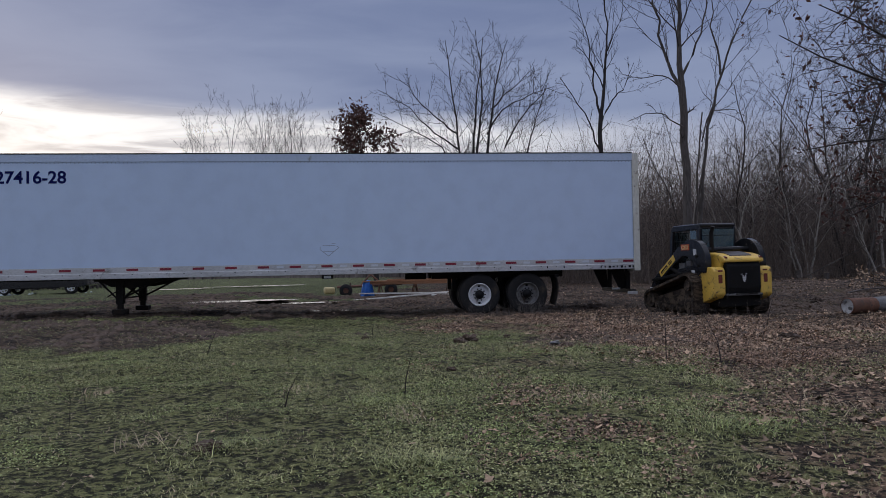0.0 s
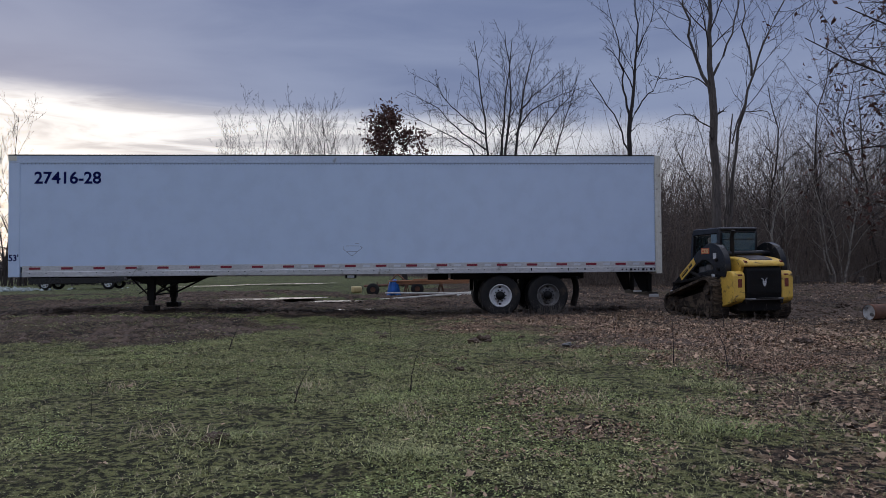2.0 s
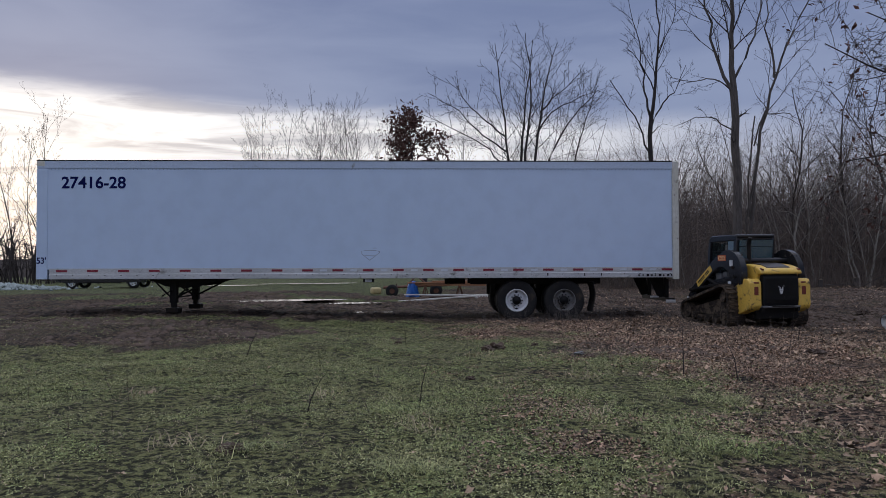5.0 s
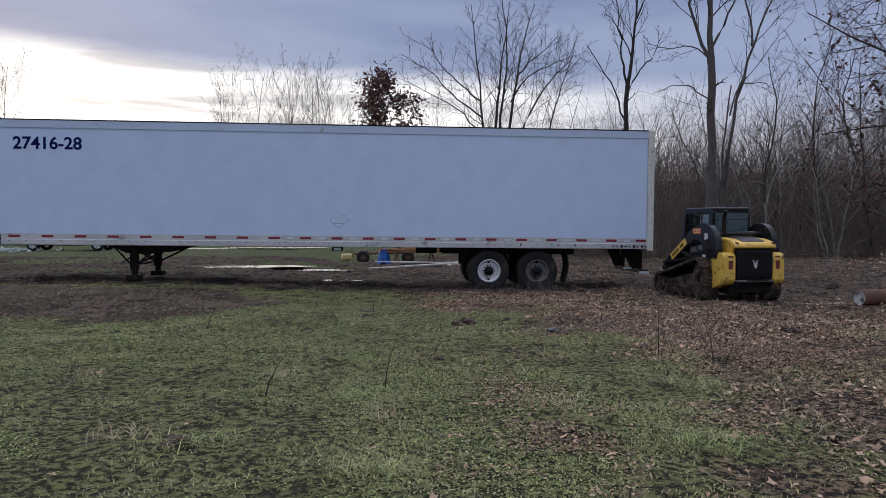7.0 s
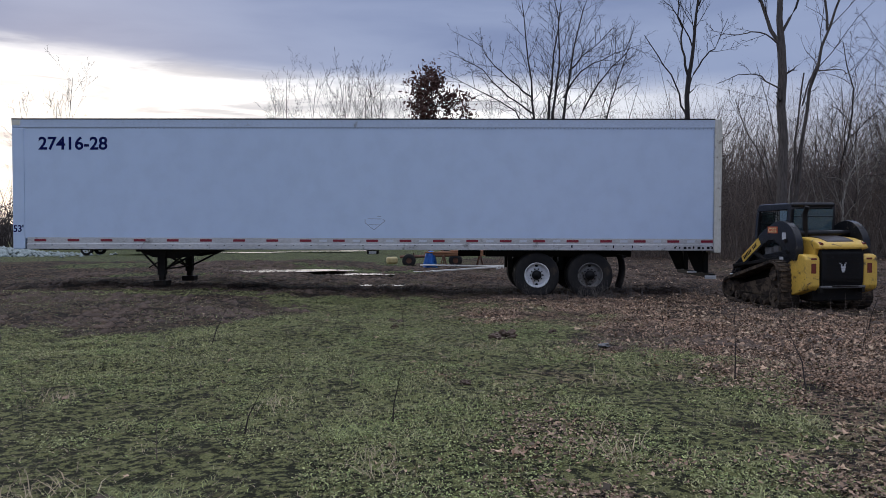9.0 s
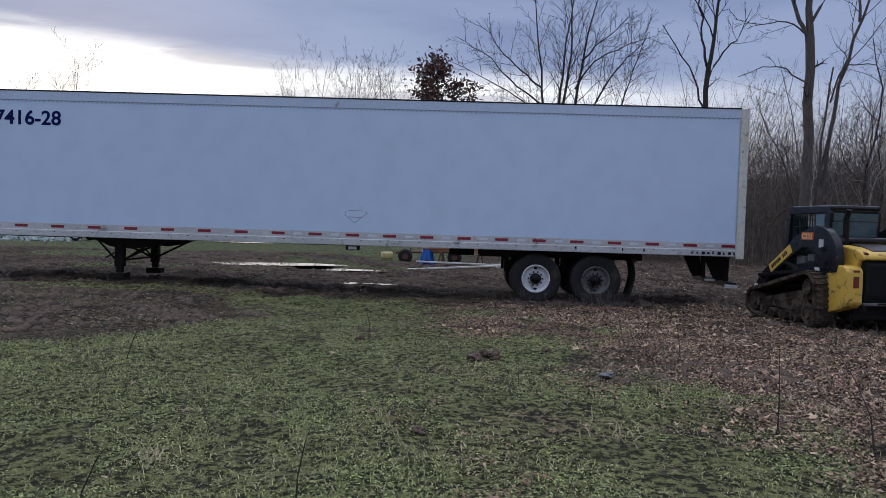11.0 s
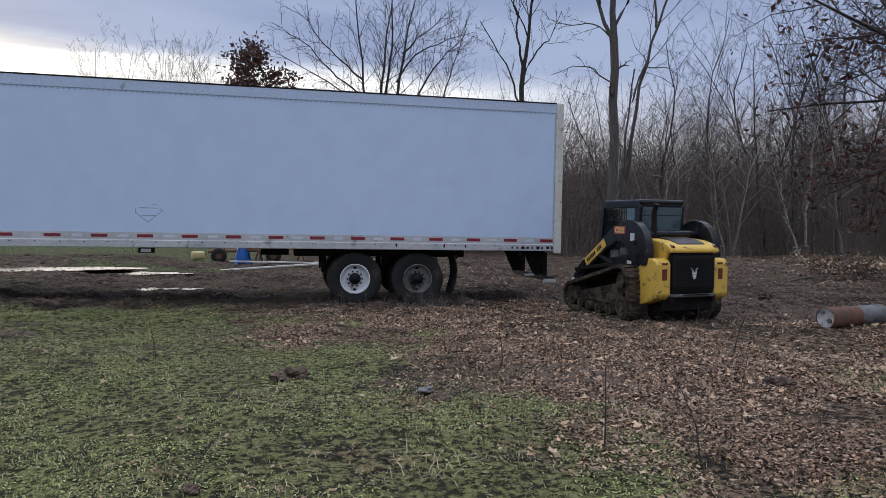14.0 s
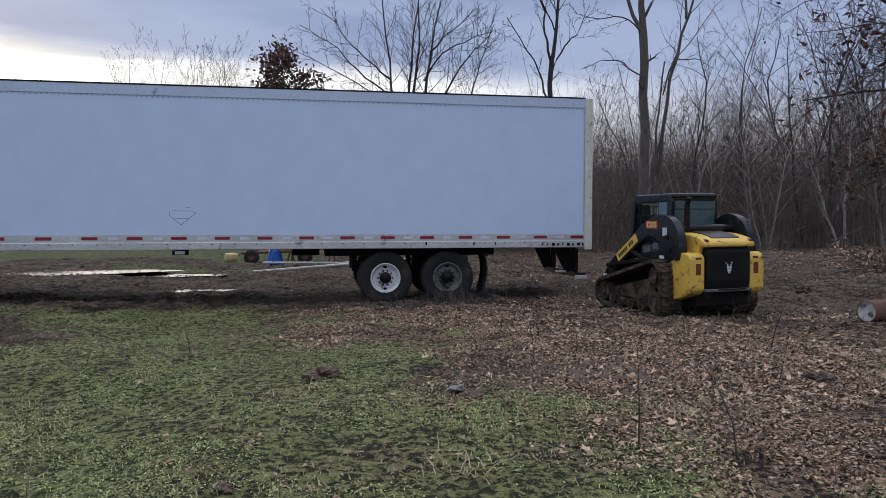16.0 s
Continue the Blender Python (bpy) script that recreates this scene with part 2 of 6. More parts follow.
M["alloy"] = material("bright_alloy", (0.70, 0.71, 0.74), (0.58, 0.58, 0.6), 0.35, 0.15, 8, 60)
M["clod"] = material("wet_earth", (0.125, 0.080, 0.052), (0.05, 0.034, 0.024), 0.85, 0, 3, 40, 0.2, 0.8, random_tint=0.6)
M["cut_wood"] = material("cut_wood", (0.50, 0.38, 0.24), (0.36, 0.26, 0.16), 0.8, 0, 8, 60, 0.1, 0.8)


def glass_material():
    m = bpy.data.materials.new("cab_glass")
    m.use_nodes = True
    bs = m.node_tree.nodes["Principled BSDF"]
    # teal base colour carries part of the sky's reflection
    bs.inputs["Base Color"].default_value = (0.12, 0.20, 0.22, 1)
    bs.inputs["Roughness"].default_value = 0.06
    bs.inputs["Transmission Weight"].default_value = 0.45
    bs.inputs["Coat Weight"].default_value = 1.0
    bs.inputs["Coat IOR"].default_value = 1.7
    bs.inputs["IOR"].default_value = 1.45
    return m


M["glass"] = glass_material()


def water_material():
    m = bpy.data.materials.new("muddy_water")
    m.use_nodes = True
    nt = m.node_tree
    bs = nt.nodes["Principled BSDF"]
    tc = nt.nodes.new("ShaderNodeTexCoord").outputs["Object"]
    col = nmix(nt, nnoise(nt, tc, 2.0, 4), (0.10, 0.085, 0.065), (0.15, 0.13, 0.10))
    nt.links.new(col, bs.inputs["Base Color"])
    bs.inputs["Roughness"].default_value = 0.12
    bn = nt.nodes.new("ShaderNodeBump")
    bn.inputs["Strength"].default_value, bn.inputs["Distance"].default_value = 0.25, 0.01
    nt.links.new(nnoise(nt, tc, 9.0, 3), bn.inputs["Height"])
    nt.links.new(bn.outputs[0], bs.inputs["Normal"])
    return m


M["water"] = water_material()


def ground_material():
    """Grass on one side, mud along the vehicles and behind, leaf litter under the oak."""
    m = bpy.data.materials.new("field_soil")
    m.use_nodes = True
    nt = m.node_tree
    bs = nt.nodes["Principled BSDF"]
    tc = nt.nodes.new("ShaderNodeTexCoord").outputs["Object"]

    def soil(name):
        n = nt.nodes.new("ShaderNodeAttribute")
        n.attribute_name = name
        return n.outputs["Fac"]

    big = nnoise(nt, tc, 0.35, 4, 0.6, 0.4)
    mid = nnoise(nt, tc, 2.2, 5, 0.65, 0.3)
    fine = nnoise(nt, tc, 14, 5, 0.7)
    tiny = nnoise(nt, tc, 70, 3, 0.7)
    # near-black flecks at two sizes put the shade of small gaps into the colour
    speck = nramp(nt, fine, 0.44, 0.57)
    gap_shade = nramp(nt, tiny, 0.42, 0.62)
    mud = nmix(nt, speck, (0.012, 0.008, 0.005), (0.140, 0.088, 0.056))
    mud = nmix(nt, nmath(nt, "MULTIPLY", nramp(nt, mid, 0.46, 0.62), 0.8), mud, (0.018, 0.013, 0.010))
    mud = nmix(nt, nmath(nt, "MULTIPLY", nramp(nt, big, 0.50, 0.64), 0.55), mud, (0.105, 0.085, 0.045))
    green = nmix(nt, speck, (0.026, 0.027, 0.010), (0.24, 0.24, 0.09))
    green = nmix(nt, nmath(nt, "MULTIPLY", nramp(nt, mid, 0.52, 0.68), 0.65), green, (0.040, 0.031, 0.018))
    leafy = nmix(nt, speck, (0.014, 0.009, 0.006), (0.28, 0.18, 0.112))
    leafy = nmix(nt, nmath(nt, "MULTIPLY", nramp(nt, mid, 0.50, 0.66), 0.8), leafy, (0.028, 0.019, 0.014))
    blur = nmath(nt, "MULTIPLY", nmath(nt, "SUBTRACT", mid, 0.5), 1.2)
    is_leaf = nramp(nt, nmath(nt, "ADD", soil("leafy"), blur), 0.2, 0.8)
    is_mud = nramp(nt, nmath(nt, "ADD", soil("muddy"), blur), 0.25, 0.75)
    back = nramp(nt, nmath(nt, "ADD", soil("meadow"), blur), 0.25, 0.75)
    col = nmix(nt, is_leaf, green, leafy)
    col = nmix(nt, nmath(nt, "MULTIPLY", is_mud, 0.95), col, mud)
    col = nmix(nt, back, col, nmix(nt, speck, (0.020, 0.024, 0.008), (0.170, 0.190, 0.070)))
    col = nmix(nt, nmath(nt, "MULTIPLY", gap_shade, 0.5), col, (0.014, 0.011, 0.008))
    nt.links.new(col, bs.inputs["Base Color"])
    bs.inputs["Roughness"].default_value = 0.92
    bs.inputs["Specular IOR Level"].default_value = 0.2
    bn = nt.nodes.new("ShaderNodeBump")
    bn.inputs["Strength"].default_value, bn.inputs["Distance"].default_value = 1.0, 0.08
    nt.links.new(nmath(nt, "ADD", nmath(nt, "MULTIPLY", mid, 1.2), nmath(nt, "ADD", fine, nmath(nt, "MULTIPLY", tiny, 0.35))), bn.inputs["Height"])
    nt.links.new(bn.outputs[0], bs.inputs["Normal"])
    return m


M["ground"] = ground_material()


# ---- building helpers ----
def mesh_of(name, verts, faces, mat, smooth=False):
    me = bpy.data.meshes.new(name)
    me.from_pydata([tuple(v) for v in verts], [], [tuple(f) for f in faces])
    me.materials.append(mat)
    if smooth:
        me.shade_smooth()
    me.update()
    return me


def thing(name, m=None):
    ob = new(name)
    ob.empty_display_size = 0.1
    if m is not None:
        ob.matrix_world = m
    return ob


def part(name, bm, mat, parent, label="", smooth=False):
    """Link a bmesh as one mesh object under a thing or a part."""
    me = bpy.data.meshes.new(name)
    bm.to_mesh(me)
    bm.free()
    me.materials.append(mat)
    if smooth:
        me.shade_smooth()
    ob = new(name, me)
    ob.parent = parent
    return tagged(ob, label)


def part_mesh(name, me, parent, label="", m=None):
    ob = new(name, me)
    ob.parent = parent
    if m is not None:
        ob.matrix_local = m
    return tagged(ob, label)


def add_box(bm, lo, hi, bevel=0.0, m=None):
    lo, hi = Vector(lo), Vector(hi)
    made = bmesh.ops.create_cube(bm, size=1, matrix=Matrix.Translation((lo + hi) / 2) @ Matrix.Diagonal((*(hi - lo), 1)))["verts"]
    if bevel:
        edges = list({e for v in made for e in v.link_edges})
        made = bmesh.ops.bevel(bm, geom=edges, offset=bevel, segments=2, affect="EDGES", profile=0.5)["verts"] + [v for v in made if v.is_valid]
        made = list({v for v in made if v.is_valid})
    if m is not None:
        bmesh.ops.transform(bm, matrix=m, verts=made)
    return made


def boxes(*rows, bevel=0.0):
    bm = bmesh.new()
    for lo, hi in rows:
        add_box(bm, lo, hi, bevel)
    return bm


def add_cylinder(bm, a, b, r, r2=None, seg=20):
    a, b = Vector(a), Vector(b)
    d = b - a
    m = Matrix.Translation((a + b) / 2) @ d.to_track_quat("Z", "Y").to_matrix().to_4x4()
    return bmesh.ops.create_cone(bm, cap_ends=True, segments=seg, radius1=r, radius2=r if r2 is None else r2, depth=d.length, matrix=m)["verts"]


def cylinders(*rows, seg=20):
    bm = bmesh.new()
    for a, b, r in rows:
        add_cylinder(bm, a, b, r, seg=seg)
    return bm


def revolve(profile, seg=40, axis="Y"):
    """Turn (radius, along) points round an axis."""
    bm = bmesh.new()
    rings = []
    for r, s in profile:
        ring = []
        for k in range(seg):
            a = 2 * math.pi * k / seg
            u, v = r * math.cos(a), r * math.sin(a)
            ring.append(bm.verts.new((u, s, v) if axis == "Y" else (s, u, v)))
        rings.append(ring)
    for p, q in zip(rings, rings[1:]):
        for k in range(seg):
            bm.faces.new((p[k], p[(k + 1) % seg], q[(k + 1) % seg], q[k]))
    return bm


def prism(outline, x0, x1, bevel=0.0):
    """Extrude a closed (y, z) outline from x0 to x1."""
    bm = bmesh.new()
    a = [bm.verts.new((x0, y, z)) for y, z in outline]
    b = [bm.verts.new((x1, y, z)) for y, z in outline]
    bm.faces.new(a)
    bm.faces.new(list(reversed(b)))
    n = len(outline)
    for k in range(n):
        bm.faces.new((a[k], b[k], b[(k + 1) % n], a[(k + 1) % n]))
    bmesh.ops.recalc_face_normals(bm, faces=bm.faces)
    if bevel:
        bmesh.ops.bevel(bm, geom=bm.edges[:], offset=bevel, segments=2, affect="EDGES", profile=0.5)
    return bm


def sweep(points, radii, sides=6):
    """Rings along a polyline, as arrays of points and quads."""
    p = np.asarray(points, float)
    r = np.asarray(radii, float)
    d = np.gradient(p, axis=0)
    d /= np.linalg.norm(d, axis=1)[:, None] + 1e-9
    ref = np.where(np.abs(d[:, 2:3]) > 0.9, [[1.0, 0, 0]], [[0, 0, 1.0]])
    u = np.cross(d, ref)
    u /= np.linalg.norm(u, axis=1)[:, None] + 1e-9
    w = np.cross(d, u)
    ang = np.arange(sides) * 2 * np.pi / sides
    v = p[:, None] + r[:, None, None] * (np.cos(ang)[None, :, None] * u[:, None] + np.sin(ang)[None, :, None] * w[:, None])
    n = len(p)
    k = np.arange(sides)
    f = [np.stack([i * sides + k, i * sides + (k + 1) % sides, (i + 1) * sides + (k + 1) % sides, (i + 1) * sides + k], 1) for i in range(n - 1)]
    return v.reshape(-1, 3), np.concatenate(f)


def bulk_mesh(name, verts, faces, mat, smooth=False):
    """A mesh from numpy arrays: all faces have the same number of corners."""
    verts, faces = np.asarray(verts, np.float32), np.asarray(faces, np.int32)
    me = bpy.data.meshes.new(name)
    n, k = faces.shape
    me.vertices.add(len(verts))
    me.vertices.foreach_set("co", verts.ravel())
    me.loops.add(n * k)
    me.loops.foreach_set("vertex_index", faces.ravel())
    me.polygons.add(n)
    me.polygons.foreach_set("loop_start", np.arange(n, dtype=np.int32) * k)
    me.materials.append(mat)
    me.update(calc_edges=True)
    me.validate()
    if smooth:
        me.shade_smooth()
    return me


class Bulk:
    """Gathers swept tubes into one mesh."""

    def __init__(self):
        self.v, self.f, self.n = [], [], 0

    def add(self, v, f):
        self.v.append(v)
        self.f.append(f + self.n)
        self.n += len(v)

    def mesh(self, name, mat, smooth=False):
        return bulk_mesh(name, np.concatenate(self.v), np.concatenate(self.f), mat, smooth)


def text_mesh(words, height, mat, depth=0.004):
    cu = bpy.data.curves.new("words", "FONT")
    cu.body, cu.size, cu.extrude, cu.offset = words, height / 0.72, depth, 0.03 * height
    ob = new("words", cu)
    bpy.context.view_layer.update()
    me = bpy.data.meshes.new_from_object(ob.evaluated_get(bpy.context.evaluated_depsgraph_get()))
    bpy.data.objects.remove(ob)
    me.materials.clear()
    me.materials.append(mat)
    return me


# ---- ground ----
def smooth_step(x, a, b):
    t = np.clip((x - a) / (b - a), 0, 1)
    return t * t * (3 - 2 * t)


GRID = np.random.RandomState(5).rand(64, 64)


def lumps(x, y, size):
    """Smooth value noise in 0..1."""
    x, y = np.asarray(x) / size, np.asarray(y) / size
    i, j = np.floor(x).astype(int), np.floor(y).astype(int)
    u, v = x - i, y - j
    u, v = u * u * (3 - 2 * u), v * v * (3 - 2 * v)
    a, b = GRID[i % 64, j % 64], GRID[(i + 1) % 64, j % 64]
    c, d = GRID[i % 64, (j + 1) % 64], GRID[(i + 1) % 64, (j + 1) % 64]
    return (a * (1 - u) + b * u) * (1 - v) + (c * (1 - u) + d * u) * v


def zone(x, y):
    """How leafy (1) or grassy (0) the near ground is."""
    e = x + 2.6 * (lumps(x, y, 3.0) - 0.5) + 2.2 * (lumps(x, y, 0.9) - 0.5) + 1.8 * (lumps(x + 2, y, 0.3) - 0.5) + 0.23 * np.abs(y + 9.3)
    return smooth_step(e, -5.0, -2.0)


def muddy(x, y):
    """Where wheels and tracks have churned the field to bare mud."""
    w = 3.0 * (lumps(x + 11, y, 2.1) - 0.5) + 1.2 * (lumps(x, y + 5, 0.6) - 0.5)
    strip = smooth_step(y + w, -1.6, 0.6)
    patch = smooth_step(1.15 - np.hypot((x + 12.6) / 4.6, (y + 3.6) / 2.3) + 0.22 * w, 0.0, 0.35)
    right = smooth_step(x + w, -2.5, 0.5) * smooth_step(y + w, -4.6, -2.6)
    tread = smooth_step(1.0 - np.hypot((x + 3.6) / 1.6, (y + 6.4) / 1.3) + 0.35 * w, 0.0, 0.9)
    return np.clip(np.maximum(np.maximum(strip, patch), np.maximum(right, tread)), 0, 1)


def meadow(x, y):
    """Grass that goes on behind the churned strip."""
    w = 5.0 * (lumps(x, y + 20, 4.0) - 0.5)
    far = smooth_step(y + w, 13, 18) * smooth_step(x + w, -2, -8)
    tufts = smooth_step(lumps(x + 30, y, 2.4), 0.60, 0.78) * smooth_step(x, -4, -9) * smooth_step(y, 2, 5) * 0.8
    return np.clip(np.maximum(far, tufts), 0, 1)


PUDDLES = [(-12.3, 8.2, 2.0, 0.78), (-9.8, 7.8, 1.2, 0.5), (-8.4, 3.6, 0.95, 0.36)]


def ground_height(x, y):
    x, y = np.asarray(x, float), np.asarray(y, float)
    z = 0.24 * smooth_step(x, -6.5, -13.5) * smooth_step(y, -9, -3) * smooth_step(y, 40, 16)
    near = smooth_step(np.hypot(x, y), 60, 30)
    churn = smooth_step(y, -4, 1)
    z = z + near * (0.10 * (lumps(x, y, 2.6) - 0.5) + (0.045 + 0.07 * churn) * (lumps(x + 7, y, 0.8) - 0.5) + (0.035 + 0.065 * churn) * (lumps(x, y + 3, 0.28) - 0.5))
    # ruts along the trailer's way and behind the wheels
    rut = np.exp(-((y - 4.6 - 0.25 * np.sin(x * 0.35)) / 0.35) ** 2) + np.exp(-((y - 6.6 - 0.3 * np.sin(x * 0.3)) / 0.4) ** 2)
    z = z - 0.09 * rut * smooth_step(x, 12, 4)
    dug = np.exp(-((x + 0.9) / 1.3) ** 2 - ((y - 0.9) / 0.5) ** 2) + np.exp(-((x - 3.7) / 0.7) ** 2 - ((y + 1.4) / 0.4) ** 2)
    z = z - 0.12 * dug
    heap = np.exp(-((x + 0.7) / 1.1) ** 2 - ((y + 0.1) / 0.45) ** 2) + np.exp(-((x - 4.2) / 0.9) ** 2 - ((y + 0.5) / 0.4) ** 2)
    z = z + heap * (0.06 + 0.20 * (lumps(x, y + 8, 0.34) - 0.35))
    z = z + 0.15 * np.exp(-((x - 2.9) / 1.5) ** 2 - ((y + 4.6) / 0.9) ** 2)
    flat = np.exp(-((x + 2.9) / 3.2) ** 2 - ((y - 1.3) / 2.2) ** 2)
    z = z * (1 - 0.6 * np.clip(flat, 0, 1))
    for px, py, a, b in PUDDLES:
        k = np.exp(-(((x - px) / (a * 1.15)) ** 2 + ((y - py) / (b * 1.25)) ** 2) ** 2)
        bed = 0.24 * smooth_step(px, -6.5, -13.5) - 0.085 + 0.06 * (lumps(x, y, 0.5) - 0.5)
        z = z * (1 - k) + k * bed
    z = z + smooth_step(np.hypot(x, y - 10), 70, 400) * -1.0
    return z


def build_ground():
    def axis(lo, hi, step, far):
        mid = np.arange(lo, hi + 1e-6, step)
        out = [1.0]
        while out[-1] < far:
            out.append(out[-1] * 1.35)
        grow = np.array(out) - 1.0 + step
        return np.concatenate([lo - grow[::-1], mid, hi + grow])

    xs, ys = axis(-20, 13, 0.11, 1500), axis(-14.5, 13, 0.11, 1500)
    gx, gy = np.meshgrid(xs, ys)
    gz = ground_height(gx, gy)
    v = np.stack([gx, gy, gz], -1).reshape(-1, 3)
    nx, ny = len(xs), len(ys)
    i = (np.arange(ny - 1)[:, None] * nx + np.arange(nx - 1)[None]).ravel()
    f = np.stack([i, i + 1, i + nx + 1, i + nx], 1)
    me = bulk_mesh("ground", v, f, M["ground"], True)
    for name, kind in (("leafy", zone), ("muddy", muddy), ("meadow", meadow)):
        me.attributes.new(name, "FLOAT", "POINT").data.foreach_set("value", kind(gx, gy).ravel().astype(np.float32))
    ob = new("ground", me)
    tagged(ob, "churned field of mud, short grass and fallen leaves", "ground", kind="structure")


build_ground()


def build_puddle(cx, cy, a, b, seed, lift=None):
    rng = random.Random(seed)
    z = 0.24 * float(smooth_step(cx, -6.5, -13.5)) - 0.045
    if lift is not None:
        z = lift
    ring = []
    for k in range(40):
        t = 2 * math.pi * k / 40
        w = 1 + 0.14 * math.sin(3 * t + seed) + 0.08 * math.sin(7 * t + 2 * seed) + rng.uniform(-0.04, 0.04)
        ring.append((cx + a * w * 1.3 * math.cos(t), cy + b * w * 1.3 * math.sin(t), z))
    ob = new("puddle", mesh_of("puddle", ring, [list(range(40))], M["water"]))
    tagged(ob, "shallow puddle of muddy water in the ruts", "puddle", "puddles in the ruts", "structure")


for k, row in enumerate(PUDDLES):
    build_puddle(*row, k + 1)
# two far water sheets, added as bright stand-ins for pale strips of unknown kind
build_puddle(-14.6, 34.5, 2.8, 0.8, 11, 0.12)
build_puddle(-19.5, 31.0, 1.8, 0.6, 12, 0.14)


# ---- the trailer ----
LENGTH, WIDE = 16.15, 2.59


def build_wheel(parent, x, y, rim_mat, label, outward):
    """A dual wheel: two tyres, a dished steel rim, a hub and its nuts."""
    z, r = 0.455, 0.515
    s = -1 if outward < 0 else 1
    wheel = part_mesh("wheel", mesh_of("wheel_disc_back", [(0.2 * math.cos(a), 0, 0.2 * math.sin(a)) for a in np.linspace(0, 6.2, 16)], [list(range(16))], M["hub_black"]), parent, label, pose(x, y + s * -0.25, z))
    tyre_profile = [(0.29, -0.12), (0.33, -0.135), (0.42, -0.142), (0.48, -0.135), (0.505, -0.118), (0.515, -0.10), (0.507, -0.055), (0.507, -0.048), (0.515, -0.045), (0.515, 0.045), (0.507, 0.048), (0.507, 0.055), (0.515, 0.10), (0.505, 0.118), (0.48, 0.135), (0.42, 0.142), (0.33, 0.135), (0.29, 0.12), (0.29, -0.12)]
    for off in (0.0, -0.33):
        bm = revolve(tyre_profile, 48)
        t = part("tyre", bm, M["tyre"], wheel, smooth=True)
        t.matrix_local = pose(0, s * (0.25 + off), 0)
    bm = revolve([(0.292, 0.115), (0.285, 0.135), (0.272, 0.135), (0.262, 0.11), (0.25, 0.05), (0.235, 0.02), (0.19, 0.03), (0.165, 0.045), (0.11, 0.045)], 48)
    rim = part("rim", bm, rim_mat, wheel, smooth=True)
    rim.matrix_local = pose(0, s * 0.25, 0) @ Matrix.Diagonal((1, s, 1, 1))
    bm = revolve([(0.112, 0.03), (0.112, 0.10), (0.095, 0.125), (0.07, 0.13), (0.055, 0.15), (0.0, 0.155)], 28)
    hub = part("hub", bm, M["hub_black"], wheel, smooth=True)
    hub.matrix_local = pose(0, s * 0.25, 0) @ Matrix.Diagonal((1, s, 1, 1))
    for k in range(10):
        a = 2 * math.pi * k / 10
        bm = cylinders(((0.142 * math.cos(a), 0.035, 0.142 * math.sin(a)), (0.142 * math.cos(a), 0.075, 0.142 * math.sin(a)), 0.019), seg=6)
        nut = part("wheel_nut", bm, M["hub_black"], wheel)
        nut.matrix_local = pose(0, s * 0.25, 0) @ Matrix.Diagonal((1, s, 1, 1))
    for k in (1, 3):
        a = math.pi / 2 * k
        bm = revolve([(0.03, 0.0), (0.022, 0.004), (0.0, 0.004)], 14)
        hole = part("hand_hole", bm, M["hub_black"], wheel)
        hole.matrix_local = pose(0.212 * math.cos(a), s * (0.25 + 0.031), 0.212 * math.sin(a)) @ Matrix.Diagonal((1.3, s, 0.8, 1))


